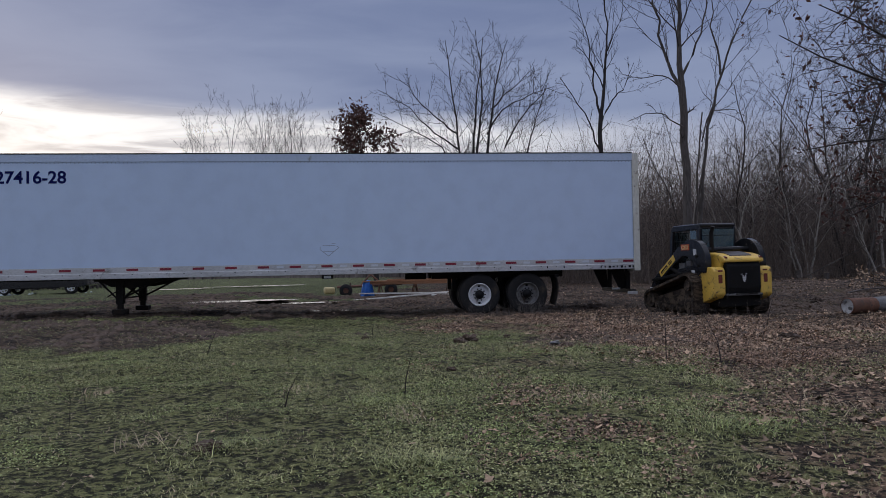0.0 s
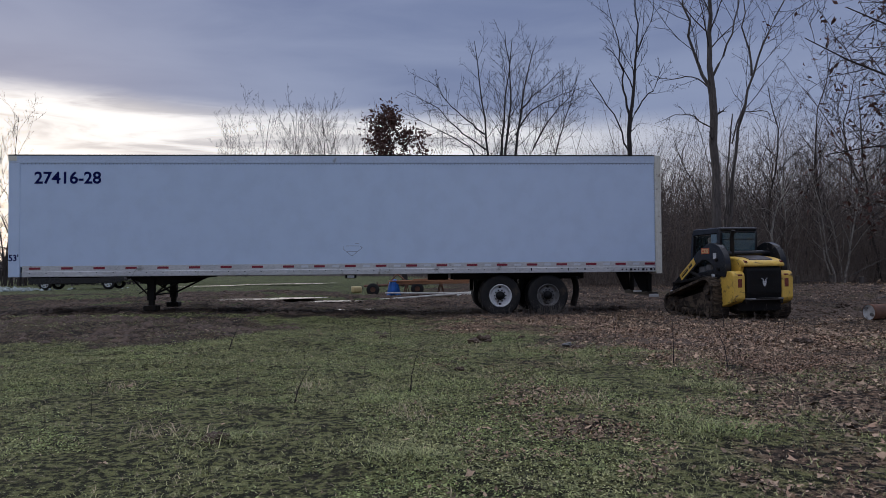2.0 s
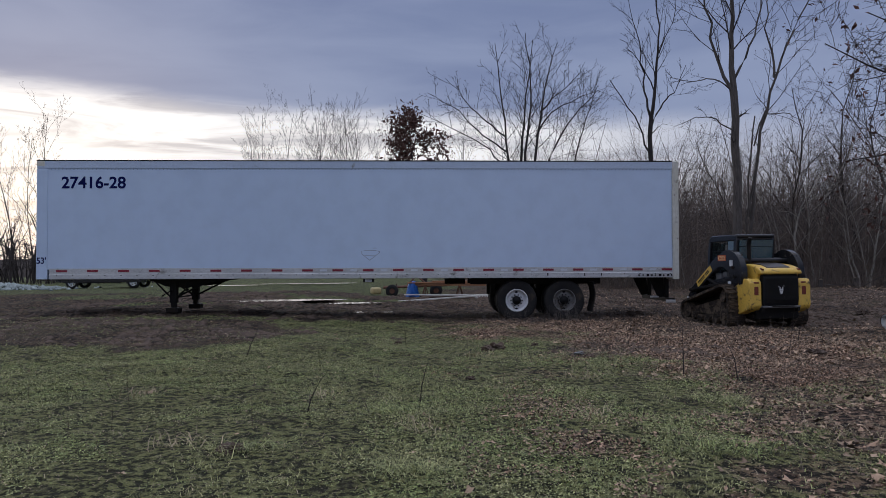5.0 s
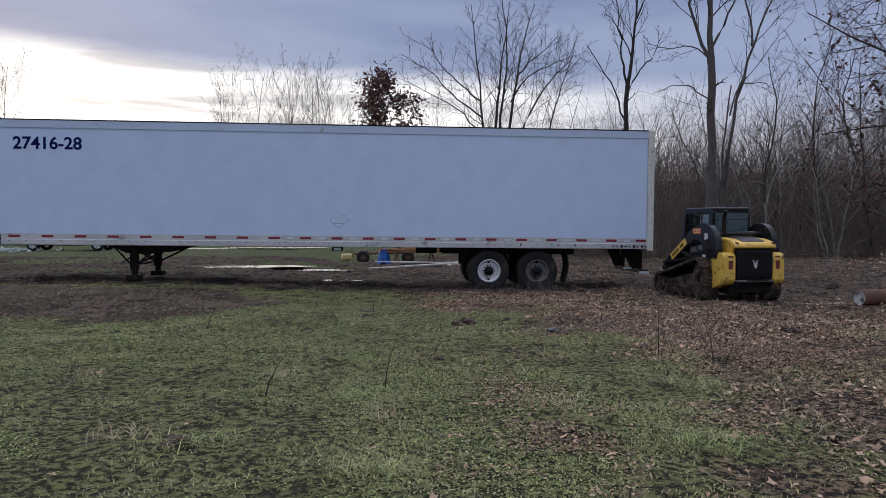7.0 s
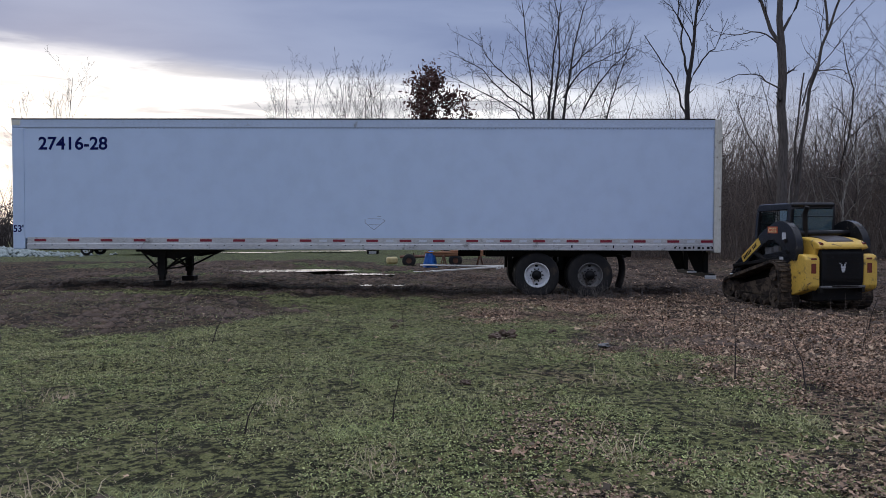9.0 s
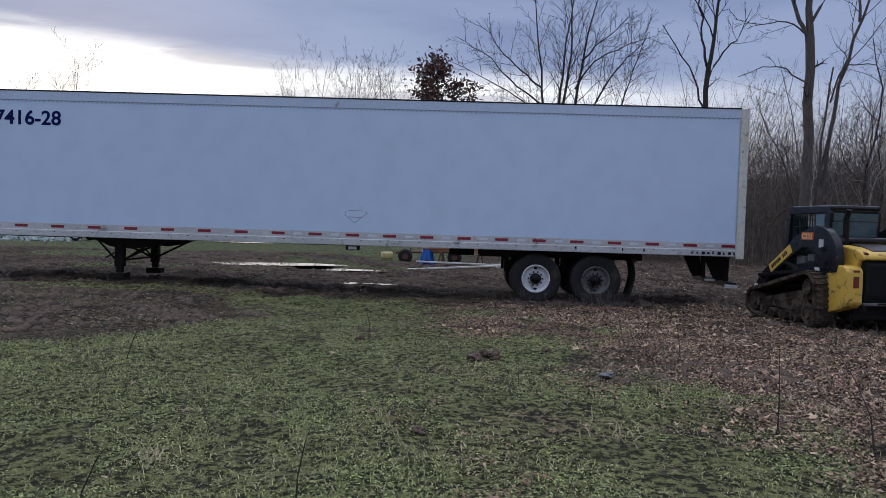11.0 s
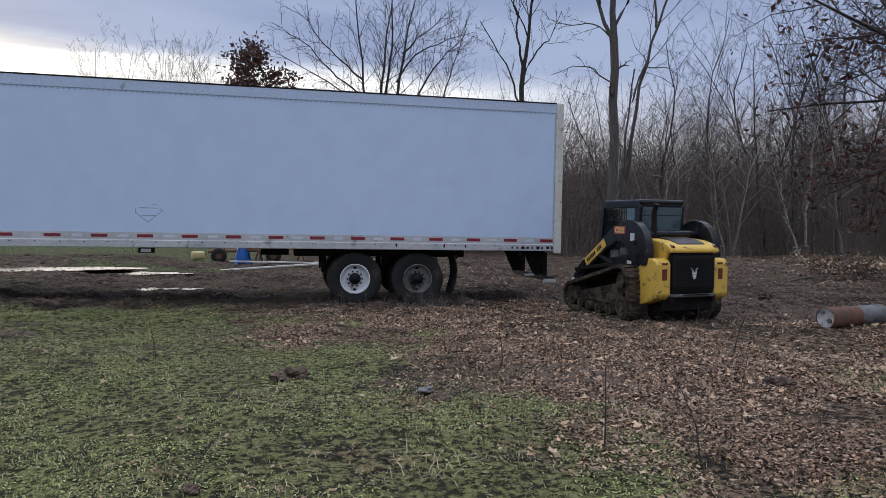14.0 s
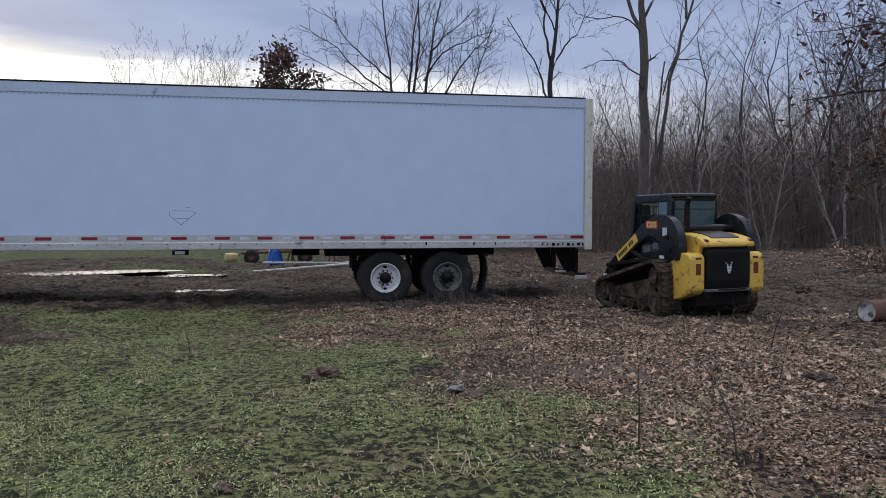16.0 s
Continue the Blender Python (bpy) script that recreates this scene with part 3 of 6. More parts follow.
def build_trailer():
    t = thing("semi_trailer", pose(0, 0, 0, 0, 0.42, 0))
    tagged(t, "long white box semi-trailer standing unhitched on muddy ground", "trailer")
    x0, x1 = -LENGTH, 0.0
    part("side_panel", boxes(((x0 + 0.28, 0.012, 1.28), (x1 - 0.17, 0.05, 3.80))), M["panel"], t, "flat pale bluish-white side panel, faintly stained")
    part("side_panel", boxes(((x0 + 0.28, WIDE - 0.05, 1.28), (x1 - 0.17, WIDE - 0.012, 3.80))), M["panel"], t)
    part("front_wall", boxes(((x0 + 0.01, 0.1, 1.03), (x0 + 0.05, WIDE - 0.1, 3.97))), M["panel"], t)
    part("roof", boxes(((x0 + 0.02, 0.02, 3.975), (x1 - 0.03, WIDE - 0.02, 3.995))), M["rail"], t)
    part("floor_pan", boxes(((x0 + 0.05, 0.06, 1.14), (x1 - 0.05, WIDE - 0.06, 1.19))), M["black_steel"], t)
    for y, s in ((0.0, 1), (WIDE, -1)):
        a, b = sorted((y, y + s * 0.06))
        part("top_rail", boxes(((x0 + 0.005, a, 3.80), (x1 - 0.16, b, 4.0)), bevel=0.012), M["top_rail"], t, "pale aluminium top rail")
        a, b = sorted((y - s * 0.004, y + s * 0.012))
        part("rail_lip", boxes(((x0, a, 3.985), (x1 - 0.16, b, 4.012))), M["black_steel"], t)
        a, b = sorted((y + s * 0.006, y + s * 0.06))
        part("tape_rail", boxes(((x0 + 0.33, a, 1.165), (x1 - 0.17, b, 1.30))), M["rail"], t)
        a, b = sorted((y - s * 0.012, y + s * 0.06))
        part("bottom_rail", boxes(((x0 + 0.33, a, 1.03), (x1 - 0.17, b, 1.165)), bevel=0.01), M["rail"], t, "pale aluminium bottom rail with scuffs")
        a, b = sorted((y, y + s * 0.16))
        part("corner_post", boxes(((x1 - 0.165, a, 0.985), (x1, b, 4.0)), bevel=0.012), M["post"], t, "cream corner post, rusted at the edges")
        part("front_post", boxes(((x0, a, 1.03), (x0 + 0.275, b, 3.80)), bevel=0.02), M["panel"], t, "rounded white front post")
        a, b = sorted((y - s * 0.003, y + s * 0.02))
        part("corner_cap", boxes(((x0 + 0.0, a, 3.86), (x0 + 0.2, b, 3.99)), bevel=0.008), M["white_steel"], t)
    # rivets under the top rail and down the rear post
    bm = bmesh.new()
    for k in range(170):
        add_box(bm, (x0 + 0.35 + k * 0.092, 0.004, 3.775), (x0 + 0.37 + k * 0.092, 0.013, 3.79))
    for k in range(52):
        add_box(bm, (x1 - 0.19, 0.004, 1.34 + k * 0.047), (x1 - 0.176, 0.013, 1.356 + k * 0.047))
    tagged(part("rivet_row", bm, M["mark"], t), kind="stuff")
    bm = bmesh.new()
    for k in range(40):
        add_box(bm, (x0 + 0.5 + k * 0.395, -0.0145, 1.12), (x0 + 0.53 + k * 0.395, -0.011, 1.135))
    tagged(part("rail_bolt_row", bm, M["hub_black"], t), kind="stuff")
    rng = random.Random(4)
    for k in range(9):
        x = -1.06 + k * 0.105
        bm = bmesh.new()
        add_box(bm, (x, -0.0155, 1.075 - rng.uniform(0, 0.012)), (x + rng.uniform(0.03, 0.075), -0.0115, 1.105 + rng.uniform(0, 0.02)))
        part("stencil_mark", bm, M["hub_black"], t, "worn dark stencil mark")
    for x, z in ((-3.39, 1.115), (-2.45, 1.11), (-2.02, 1.11)):
        part("rail_scar", boxes(((x, -0.015, z - 0.03), (x + 0.028, -0.011, z + 0.035)), bevel=0.001), M["hub_black"], t)
    red = mesh_of("tape", *box_data(0.27, 0.006, 0.055), M["tape_red"])
    pale = mesh_of("tape", *box_data(0.17, 0.006, 0.05), M["tape_white"])
    k = 0
    x = -0.32
    while x > x0 + 0.45:
        part_mesh("red_tape", red, t, m=pose(x, 0.004, 1.238))
        if x - 0.33 > x0 + 0.4 and k < 12:
            part_mesh("white_tape", pale, t, m=pose(x - 0.36, 0.0045, 1.236))
        x -= 0.76
        k += 1
    num = part_mesh("fleet_number", text_mesh("27416-28", 0.27, M["blue_letters"]), t, "dark blue painted number")
    fit_words(num, -15.54, -13.96, 3.295, 3.60)
    num = part_mesh("length_mark", text_mesh("53'", 0.17, M["blue_letters"]), t, "dark blue painted length")
    fit_words(num, -16.13, -15.90, 1.42, 1.585)
    # faint placard outline
    bm = bmesh.new()
    cx, cz = -7.88, 1.485
    for (ax, az), (bx, bz) in (((0, 0), (0.26, 0.21)), ((0, 0), (-0.2, 0.16)), ((-0.2, 0.16), (-0.2, 0.24)), ((-0.14, 0.255), (0.17, 0.25)), ((-0.12, 0.12), (0.14, 0.115)), ((0.26, 0.21), (0.2, 0.24)), ((0.08, 0.31), (0.17, 0.31))):
        d = Vector((bx - ax, 0, bz - az))
        m = Matrix.Translation((cx + (ax + bx) / 2, 0.011, cz + (az + bz) / 2)) @ Matrix.Rotation(-math.atan2(d.z, d.x), 4, "Y")
        add_box(bm, (-d.length / 2, -0.0015, -0.006), (d.length / 2, 0.0015, 0.006), m=m)
    part("placard_outline", bm, M["mark"], t, "faint outline of a removed placard")
    # doors at the back
    for y in (0.17, WIDE / 2 + 0.005):
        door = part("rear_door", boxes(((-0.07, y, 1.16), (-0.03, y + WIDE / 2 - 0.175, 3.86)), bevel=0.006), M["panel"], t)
        part("lock_bar", cylinders(((-0.012, y + 0.3, 1.1), (-0.012, y + 0.3, 3.9), 0.016), seg=10), M["rail"], door)
    part("rear_header", boxes(((-0.16, 0.16, 3.86), (0.0, WIDE - 0.16, 4.0)), bevel=0.01), M["white_steel"], t)
    part("rear_sill", boxes(((-0.16, 0.16, 0.985), (0.0, WIDE - 0.16, 1.155)), bevel=0.01), M["white_steel"], t)
    # cross members
    cm = mesh_of("cross_member", *box_data(0.06, WIDE - 0.14, 0.10), M["black_steel"])
    for k in range(36):
        part_mesh("cross_member", cm, t, m=pose(x0 + 1.7 + k * 0.395, WIDE / 2, 1.09))
    part("kingpin_plate", boxes(((x0 + 0.3, 0.5, 1.0), (x0 + 1.9, WIDE - 0.5, 1.06)), bevel=0.01), M["black_steel"], t)
    # landing gear
    gear = part("landing_gear", prism([(0.28, 1.04), (2.3, 1.04), (2.3, 0.97), (0.28, 0.97)], -13.45, -11.75), M["black_steel"], t, "black folding landing gear")
    for y in (0.42, 2.17):
        part("gusset", plate_xz([(-13.5, 1.03), (-11.7, 1.03), (-12.25, 0.86), (-12.6, 0.80), (-13.1, 0.84)], y - 0.03, y + 0.03), M["black_steel"], gear)
        part("leg", boxes(((-12.98, y - 0.075, 0.42), (-12.80, y + 0.075, 1.0)), bevel=0.01), M["black_steel"], gear)
        part("inner_leg", boxes(((-12.95, y - 0.055, 0.29), (-12.83, y + 0.055, 0.45)), bevel=0.006), M["black_steel"], gear)
        part("foot", boxes(((-13.05, y - 0.15, 0.17), (-12.73, y + 0.15, 0.30)), bevel=0.02), M["black_steel"], gear)
        part("brace", cylinders(((-12.85, y, 0.55), (-11.95, y, 1.0), 0.025), ((-12.92, y, 0.5), (-13.4, y, 1.0), 0.022), seg=10), M["black_steel"], gear)
    part("brace", cylinders(((-12.89, 0.42, 0.95), (-12.89, 2.17, 0.5), 0.025), ((-12.89, 0.42, 0.5), (-12.89, 2.17, 0.95), 0.025), ((-12.89, 0.42, 0.55), (-12.89, 2.17, 0.55), 0.02), ((-12.9, 0.3, 0.75), (-13.15, 0.3, 0.60), 0.015), seg=10), M["black_steel"], gear)
    # sliding axles
    bogie = part("axle_frame", boxes(((-5.3, 0.72, 0.86), (-1.85, 0.86, 1.04)), ((-5.3, WIDE - 0.86, 0.86), (-1.85, WIDE - 0.72, 1.04)), ((-5.2, 0.86, 0.88), (-5.05, WIDE - 0.86, 1.0)), ((-2.1, 0.86, 0.88), (-1.95, WIDE - 0.86, 1.0)), ((-3.6, 0.86, 0.88), (-3.45, WIDE - 0.86, 1.0)), bevel=0.01), M["black_steel"], t, "black steel axle frame")
    for x in (-4.15, -2.93):
        part("axle", cylinders(((x, 0.1, 0.455), (x, WIDE - 0.1, 0.455), 0.065), seg=16), M["black_steel"], bogie)
        for y in (0.79, WIDE - 0.79):
            part("leaf_spring", spring_mesh(x, y), M["black_steel"], bogie)
            part("spring_hanger", boxes(((x - 0.62, y - 0.06, 0.55), (x - 0.52, y + 0.06, 0.88)), bevel=0.01), M["black_steel"], bogie)
        for y in (0.95, WIDE - 0.95):
            part("brake_chamber", cylinders(((x + 0.12, y, 0.56), (x + 0.32, y, 0.60), 0.085), seg=16), M["black_steel"], bogie)
    part("air_tank", cylinders(((-5.95, 1.3, 0.94), (-5.4, 1.3, 0.94), 0.09), seg=18), M["black_steel"], t)
    part("supply_box", boxes(((-8.05, 0.05, 0.93), (-7.78, 0.2, 1.02)), bevel=0.008), M["black_steel"], t)
    part("tool_plate", boxes(((-8.0, 0.043, 0.945), (-7.83, 0.049, 1.005))), M["rail"], t)
    build_wheel(t, -4.15, 0.10 + 0.14, M["rim_white"], "dual wheel with a white steel rim", -1)
    build_wheel(t, -2.93, 0.10 + 0.14, M["rim_grey"], "dual wheel with a dark dirty rim", -1)
    build_wheel(t, -4.15, WIDE - 0.24, M["rim_grey"], "dual wheel with a dark dirty rim", 1)
    build_wheel(t, -2.93, WIDE - 0.24, M["rim_grey"], "dual wheel with a dark dirty rim", 1)
    for y in (0.06, WIDE - 0.68):
        flap = part("mud_flap", flap_mesh(-2.2, y), M["tyre"], t, "black rubber mud flap")
        part("flap_bracket", boxes(((-2.23, y, 0.86), (-2.13, y + 0.62, 0.92)), bevel=0.008), M["black_steel"], flap)
    # rear guard
    guard = part("rear_guard", boxes(((-0.20, 0.12, 0.40), (-0.08, WIDE - 0.12, 0.50)), bevel=0.012), M["black_steel"], t, "black rear underride guard")
    for y in (0.55, 1.95):
        part("guard_strut", plate_xz([(-0.62, 1.02), (-0.24, 1.02), (-0.20, 0.52), (-0.38, 0.50), (-0.54, 0.84)], y - 0.02, y + 0.02), M["black_steel"], guard)
        part("guard_post", boxes(((-0.21, y - 0.05, 0.5), (-0.10, y + 0.05, 1.02)), bevel=0.008), M["black_steel"], guard)
    part("guard_step", boxes(((-0.60, 0.42, 0.50), (-0.40, 0.50, 0.54)), bevel=0.005), M["rail"], guard)
    part("guard_end_plate", boxes(((-0.32, 0.10, 0.385), (-0.06, 0.115, 0.46)), bevel=0.005), M["rail"], guard)
    return t


def box_data(sx, sy, sz):
    v = [(x * sx / 2, y * sy / 2, z * sz / 2) for x in (-1, 1) for y in (-1, 1) for z in (-1, 1)]
    return v, [(0, 1, 3, 2), (4, 6, 7, 5), (0, 4, 5, 1), (2, 3, 7, 6), (0, 2, 6, 4), (1, 5, 7, 3)]


def fit_words(ob, xa, xb, za, zb):
    """Stand a text mesh on the near side, between the given corners."""
    c = np.array([v.co for v in ob.data.vertices])
    lo, hi = c.min(0), c.max(0)
    sx, sz = (xb - xa) / (hi[0] - lo[0]), (zb - za) / (hi[1] - lo[1])
    for v in ob.data.vertices:
        v.co = (xa + (v.co.x - lo[0]) * sx, 0.008 - v.co.z * 0.3, za + (v.co.y - lo[1]) * sz)
    if "length" in ob.name:
        for v in ob.data.vertices:
            v.co.y -= 0.012


def plate_xz(outline, y0, y1):
    bm = prism([(x, z) for x, z in outline], y0, y1)
    for v in bm.verts:
        v.co = (v.co.y, v.co.x, v.co.z)
    bmesh.ops.recalc_face_normals(bm, faces=bm.faces)
    return bm


def spring_mesh(x, y):
    bm = bmesh.new()
    for k in range(3):
        w = 0.55 - 0.12 * k
        for i in range(8):
            a, b = -w + 2 * w * i / 8, -w + 2 * w * (i + 1) / 8
            za, zb = 0.62 + 0.10 * (1 - (a / 0.55) ** 2) * -1 + 0.1 - k * 0.016, 0.62 + 0.10 * (1 - (b / 0.55) ** 2) * -1 + 0.1 - k * 0.016
            q = [bm.verts.new((x + s, y + d, zz + dz)) for s, zz in ((a, za), (b, zb)) for d in (-0.04, 0.04) for dz in (-0.007, 0.007)]
            for f in ((0, 1, 3, 2), (4, 6, 7, 5), (0, 4, 5, 1), (2, 3, 7, 6), (0, 2, 6, 4), (1, 5, 7, 3)):
                bm.faces.new([q[j] for j in f])
    return bm


def flap_mesh(x, y):
    bm = bmesh.new()
    n = 8
    rows = []
    for k in range(n + 1):
        z = 0.88 - 0.72 * k / n
        dx = 0.05 * math.sin(k * 0.5)
        rows.append([bm.verts.new((x + dx + e, y + w, z)) for e in (0, 0.012) for w in (0, 0.31, 0.62)])
    for p, q in zip(rows, rows[1:]):
        for a, b in ((0, 1), (1, 2), (4, 3), (5, 4), (3, 0), (2, 5)):
            bm.faces.new((p[a], p[b], q[b], q[a]))
    bm.faces.new([rows[0][i] for i in (0, 1, 2, 5, 4, 3)])
    bm.faces.new([rows[-1][i] for i in (3, 4, 5, 2, 1, 0)])
    return bm


build_trailer()


# ---- the track loader ----
def hull_outline(circles, n=40):
    """The outline of a belt laid round circles (y, z, r)."""
    pts = []
    for y, z, r in circles:
        for k in range(n):
            a = 2 * math.pi * k / n
            pts.append((round(y + r * math.cos(a), 5), round(z + r * math.sin(a), 5)))
    pts = sorted(set(pts))

    def half(ps):
        out = []
        for p in ps:
            while len(out) > 1 and (out[-1][0] - out[-2][0]) * (p[1] - out[-2][1]) - (out[-1][1] - out[-2][1]) * (p[0] - out[-2][0]) <= 0:
                out.pop()
            out.append(p)
        return out

    a, b = half(pts), half(pts[::-1])
    return a[:-1] + b[:-1]


def belt_mesh(outline, x0, x1, thick):
    """A closed belt: a ring of the outline with thickness."""
    c = np.array(outline)
    nrm = np.roll(c, -1, 0) - np.roll(c, 1, 0)
    nrm = np.stack([nrm[:, 1], -nrm[:, 0]], 1)
    nrm /= np.linalg.norm(nrm, axis=1)[:, None] + 1e-9
    inner = c - nrm * thick
    bm = bmesh.new()
    ring = [[bm.verts.new((x, *p)) for x in (x0, x1) for p in (c[k], inner[k])] for k in range(len(c))]
    n = len(c)
    for k in range(n):
        p, q = ring[k], ring[(k + 1) % n]
        for a, b in ((0, 2), (3, 1), (1, 0), (2, 3)):
            bm.faces.new((p[a], p[b], q[b], q[a]))
    bmesh.ops.recalc_face_normals(bm, faces=bm.faces)
    return bm


def along(outline, step):
    """Points and headings every step along a closed outline."""
    c = np.array(list(outline) + [outline[0]])
    seg = np.linalg.norm(np.diff(c, axis=0), axis=1)
    s = np.concatenate([[0], np.cumsum(seg)])
    out = []
    for d in np.arange(0, s[-1] - step * 0.5, step):
        k = min(np.searchsorted(s, d, side="right") - 1, len(seg) - 1)
        p = c[k] + (c[k + 1] - c[k]) * (d - s[k]) / (seg[k] + 1e-9)
        t = (c[k + 1] - c[k]) / (seg[k] + 1e-9)
        out.append((p[0], p[1], math.atan2(t[1], t[0])))
    return out


def arm_plate(x0, x1):
    """The lift arm seen from the side: a hooped rear, then a straight boom down to the front."""
    outer = []
    for k in range(36):
        a = radians(-22 + k * 4.0)
        outer.append((0.70 - 0.50 * math.cos(a), 1.14 + 0.53 * math.sin(a)))
    outer += [(1.2, 1.50), (1.75, 1.13), (2.22, 0.80), (2.38, 0.56), (2.40, 0.25), (2.22, 0.25), (2.18, 0.52), (2.0, 0.70)]
    inner = [(1.6, 0.97), (1.22, 1.22), (1.05, 1.30), (0.88, 1.30), (0.70, 1.20), (0.60, 0.98)]
    return prism(outer + inner, x0, x1, 0.012)


def build_loader():
    t = thing("track_loader", pose(0.85, -3.45, 0.0, 0, 0, 9))
    tagged(t, "yellow and black compact track loader with muddy tracks, parked", "loader")
    belt = hull_outline([(2.12, 0.32, 0.22), (0.62, 0.25, 0.23), (0.66, 0.68, 0.25), (1.5, 0.18, 0.16)])
    for s in (-1, 1):
        a, b = sorted((s * 0.55, s * 0.95))
        track = part("track", belt_mesh(belt, a, b, 0.045), M["track"], t, "rubber track caked with mud")
        lug = mesh_of("lug", *box_data(0.385, 0.05, 0.012), M["track"])
        for y, z, h in along(belt, 0.095):
            part_mesh("lug", lug, track, m=Matrix.Translation((s * 0.75, y + 0.012 * math.sin(h), z - 0.012 * math.cos(h))) @ Matrix.Rotation(h, 4, "X"))
        part("track_frame", prism([(2.0, 0.26), (0.80, 0.24), (0.74, 0.40), (0.80, 0.60), (1.0, 0.60), (2.05, 0.38)], s * 0.60, s * 0.80, 0.015), M["track"], track, "steel track frame packed with mud")
        part("sprocket", cylinders(((s * 0.58, 0.66, 0.66), (s * 0.84, 0.66, 0.66), 0.19), ((s * 0.86, 0.66, 0.66), (s * 0.91, 0.66, 0.66), 0.10), seg=24), M["track"], track)
        for y, z, r in ((2.12, 0.32, 0.17), (0.62, 0.25, 0.17), (1.0, 0.16, 0.09), (1.3, 0.16, 0.09), (1.6, 0.16, 0.09), (1.85, 0.20, 0.09)):
            part("roller", cylinders(((s * 0.62, y, z), (s * 0.90, y, z), r), ((s * 0.88, y, z), (s * 0.925, y, z), r * 0.45), seg=20), M["track"], track)
        # lift arm
        a, b = sorted((s * 0.60, s * 0.74))
        arm = part("lift_arm", arm_plate(a, b), M["black_paint"], t, "glossy black curved lift arm")
        m = Matrix.Translation((s * 0.742, 1.66, 1.075)) @ Matrix.Rotation(-radians(33), 4, "X")
        bm = bmesh.new()
        add_box(bm, (-0.004, -0.38, -0.075), (0.004, 0.32, 0.075), m=m)
        plate = part("brand_plate", bm, M["yellow"], arm, "yellow maker's strip")
        bm = bmesh.new()
        for k in range(10):
            if k != 3:
                add_box(bm, (-0.001, -0.25 + k * 0.052, -0.035), (0.006 if s > 0 else 0.001, -0.213 + k * 0.052, 0.035), m=Matrix.Translation((s * 0.004 if s < 0 else 0, 0, 0)) @ m)
        part("strip_bar", bm, M["black_paint"], plate)
        bm = boxes(((min(s * 0.738, s * 0.746), 0.77, 1.435), (max(s * 0.738, s * 0.746), 1.07, 1.56)), bevel=0.0)
        sign = part("model_plate", bm, M["orange_mark"], arm, "orange model plate with pale figures")
        turn = Matrix.Rotation(radians(90 * s), 4, "Z") @ Matrix.Rotation(radians(90), 4, "X")
        word = part_mesh("model_number", text_mesh("C232", 0.085, M["pale_yellow"], 0.002), sign, "pale yellow model number")
        c = np.array([v.co for v in word.data.vertices])
        wide = c[:, 0].max() - c[:, 0].min()
        word.matrix_local = Matrix.Translation((s * 0.7475, 1.05 if s < 0 else 0.79, 1.455)) @ turn @ Matrix.Diagonal((0.25 / wide, 1, 1, 1))
        part("decal", boxes(((min(s * 0.738, s * 0.746), 0.52, 1.32), (max(s * 0.738, s * 0.746), 0.63, 1.45))), M["white_mark"], arm, "small pale warning decal")
        for y, z in ((0.46, 1.10), (0.52, 1.30)):
            part("pivot_pin", cylinders(((s * 0.72, y, z), (s * 0.765, y, z), 0.035), seg=16), M["black_steel"], arm)
        cyl = part("lift_cylinder", cylinders(((s * 0.70, 0.95, 0.82), (s * 0.70, 1.55, 1.05), 0.045), seg=16), M["black_steel"], t)
        part("piston_rod", cylinders(((s * 0.70, 1.55, 1.05), (s * 0.70, 1.72, 1.11), 0.024), seg=12), M["black_steel"], cyl)
        link = part("rear_link", prism([(0.35, 1.0), (0.42, 1.14), (1.25, 1.02), (1.3, 0.9), (0.5, 0.88)], s * 0.63, s * 0.72, 0.01), M["black_paint"], t)
        part("decal", boxes(((min(s * 0.719, s * 0.724), 0.62, 0.93), (max(s * 0.719, s * 0.724), 0.74, 1.0))), M["white_mark"], link)
        for k in range(4):
            hose = Bulk()
            q = np.array([[s * (0.56 + 0.03 * k), 0.95 + 0.12 * k + 0.75 * u, 1.0 + 0.16 * math.sin(math.pi * u) - 0.12 * u + 0.02 * k] for u in np.linspace(0, 1, 9)])
            hose.add(*sweep(q, np.full(9, 0.014), 6))
            part_mesh("hose", hose.mesh("hose", M["black_steel"], True), t)
        part("valve_block", boxes(((min(s * 0.55, s * 0.64), 1.12, 1.02), (max(s * 0.55, s * 0.64), 1.34, 1.16)), ((min(s * 0.56, s * 0.66), 0.86, 1.08), (max(s * 0.56, s * 0.66), 1.02, 1.2)), bevel=0.012), M["grey_coat"], t, "grimy hydraulic valve block")
        part("step_plate", boxes(((min(s * 0.5, s * 0.62), 1.0, 0.84), (max(s * 0.5, s * 0.62), 1.5, 1.06)), bevel=0.02), M["black_steel"], t)
        # yellow rear side tower
        out = [(0.0, 0.50), (0.0, 0.97), (0.035, 1.03), (0.10, 1.06), (0.56, 1.06), (0.74, 1.02), (0.66, 0.74), (0.55, 0.42), (0.42, 0.30), (0.16, 0.38), (0.04, 0.43)]
        side = part("rear_tower", prism(out, s * 0.43, s * 0.71, 0.02), M["yellow"], t, "yellow rear side housing, chipped and muddy")
        part("tail_lamp", boxes(((min(s * 0.50, s * 0.60), -0.004, 0.72), (max(s * 0.50, s * 0.60), 0.03, 0.90)), bevel=0.008), M["lamp_red"], side, "dark red tail lamp")
        part("reflector", boxes(((min(s * 0.49, s * 0.60), 0.0, 0.96), (max(s * 0.49, s * 0.60), 0.03, 0.995)), bevel=0.004), M["lamp_red"], side)
        bm = bmesh.new()
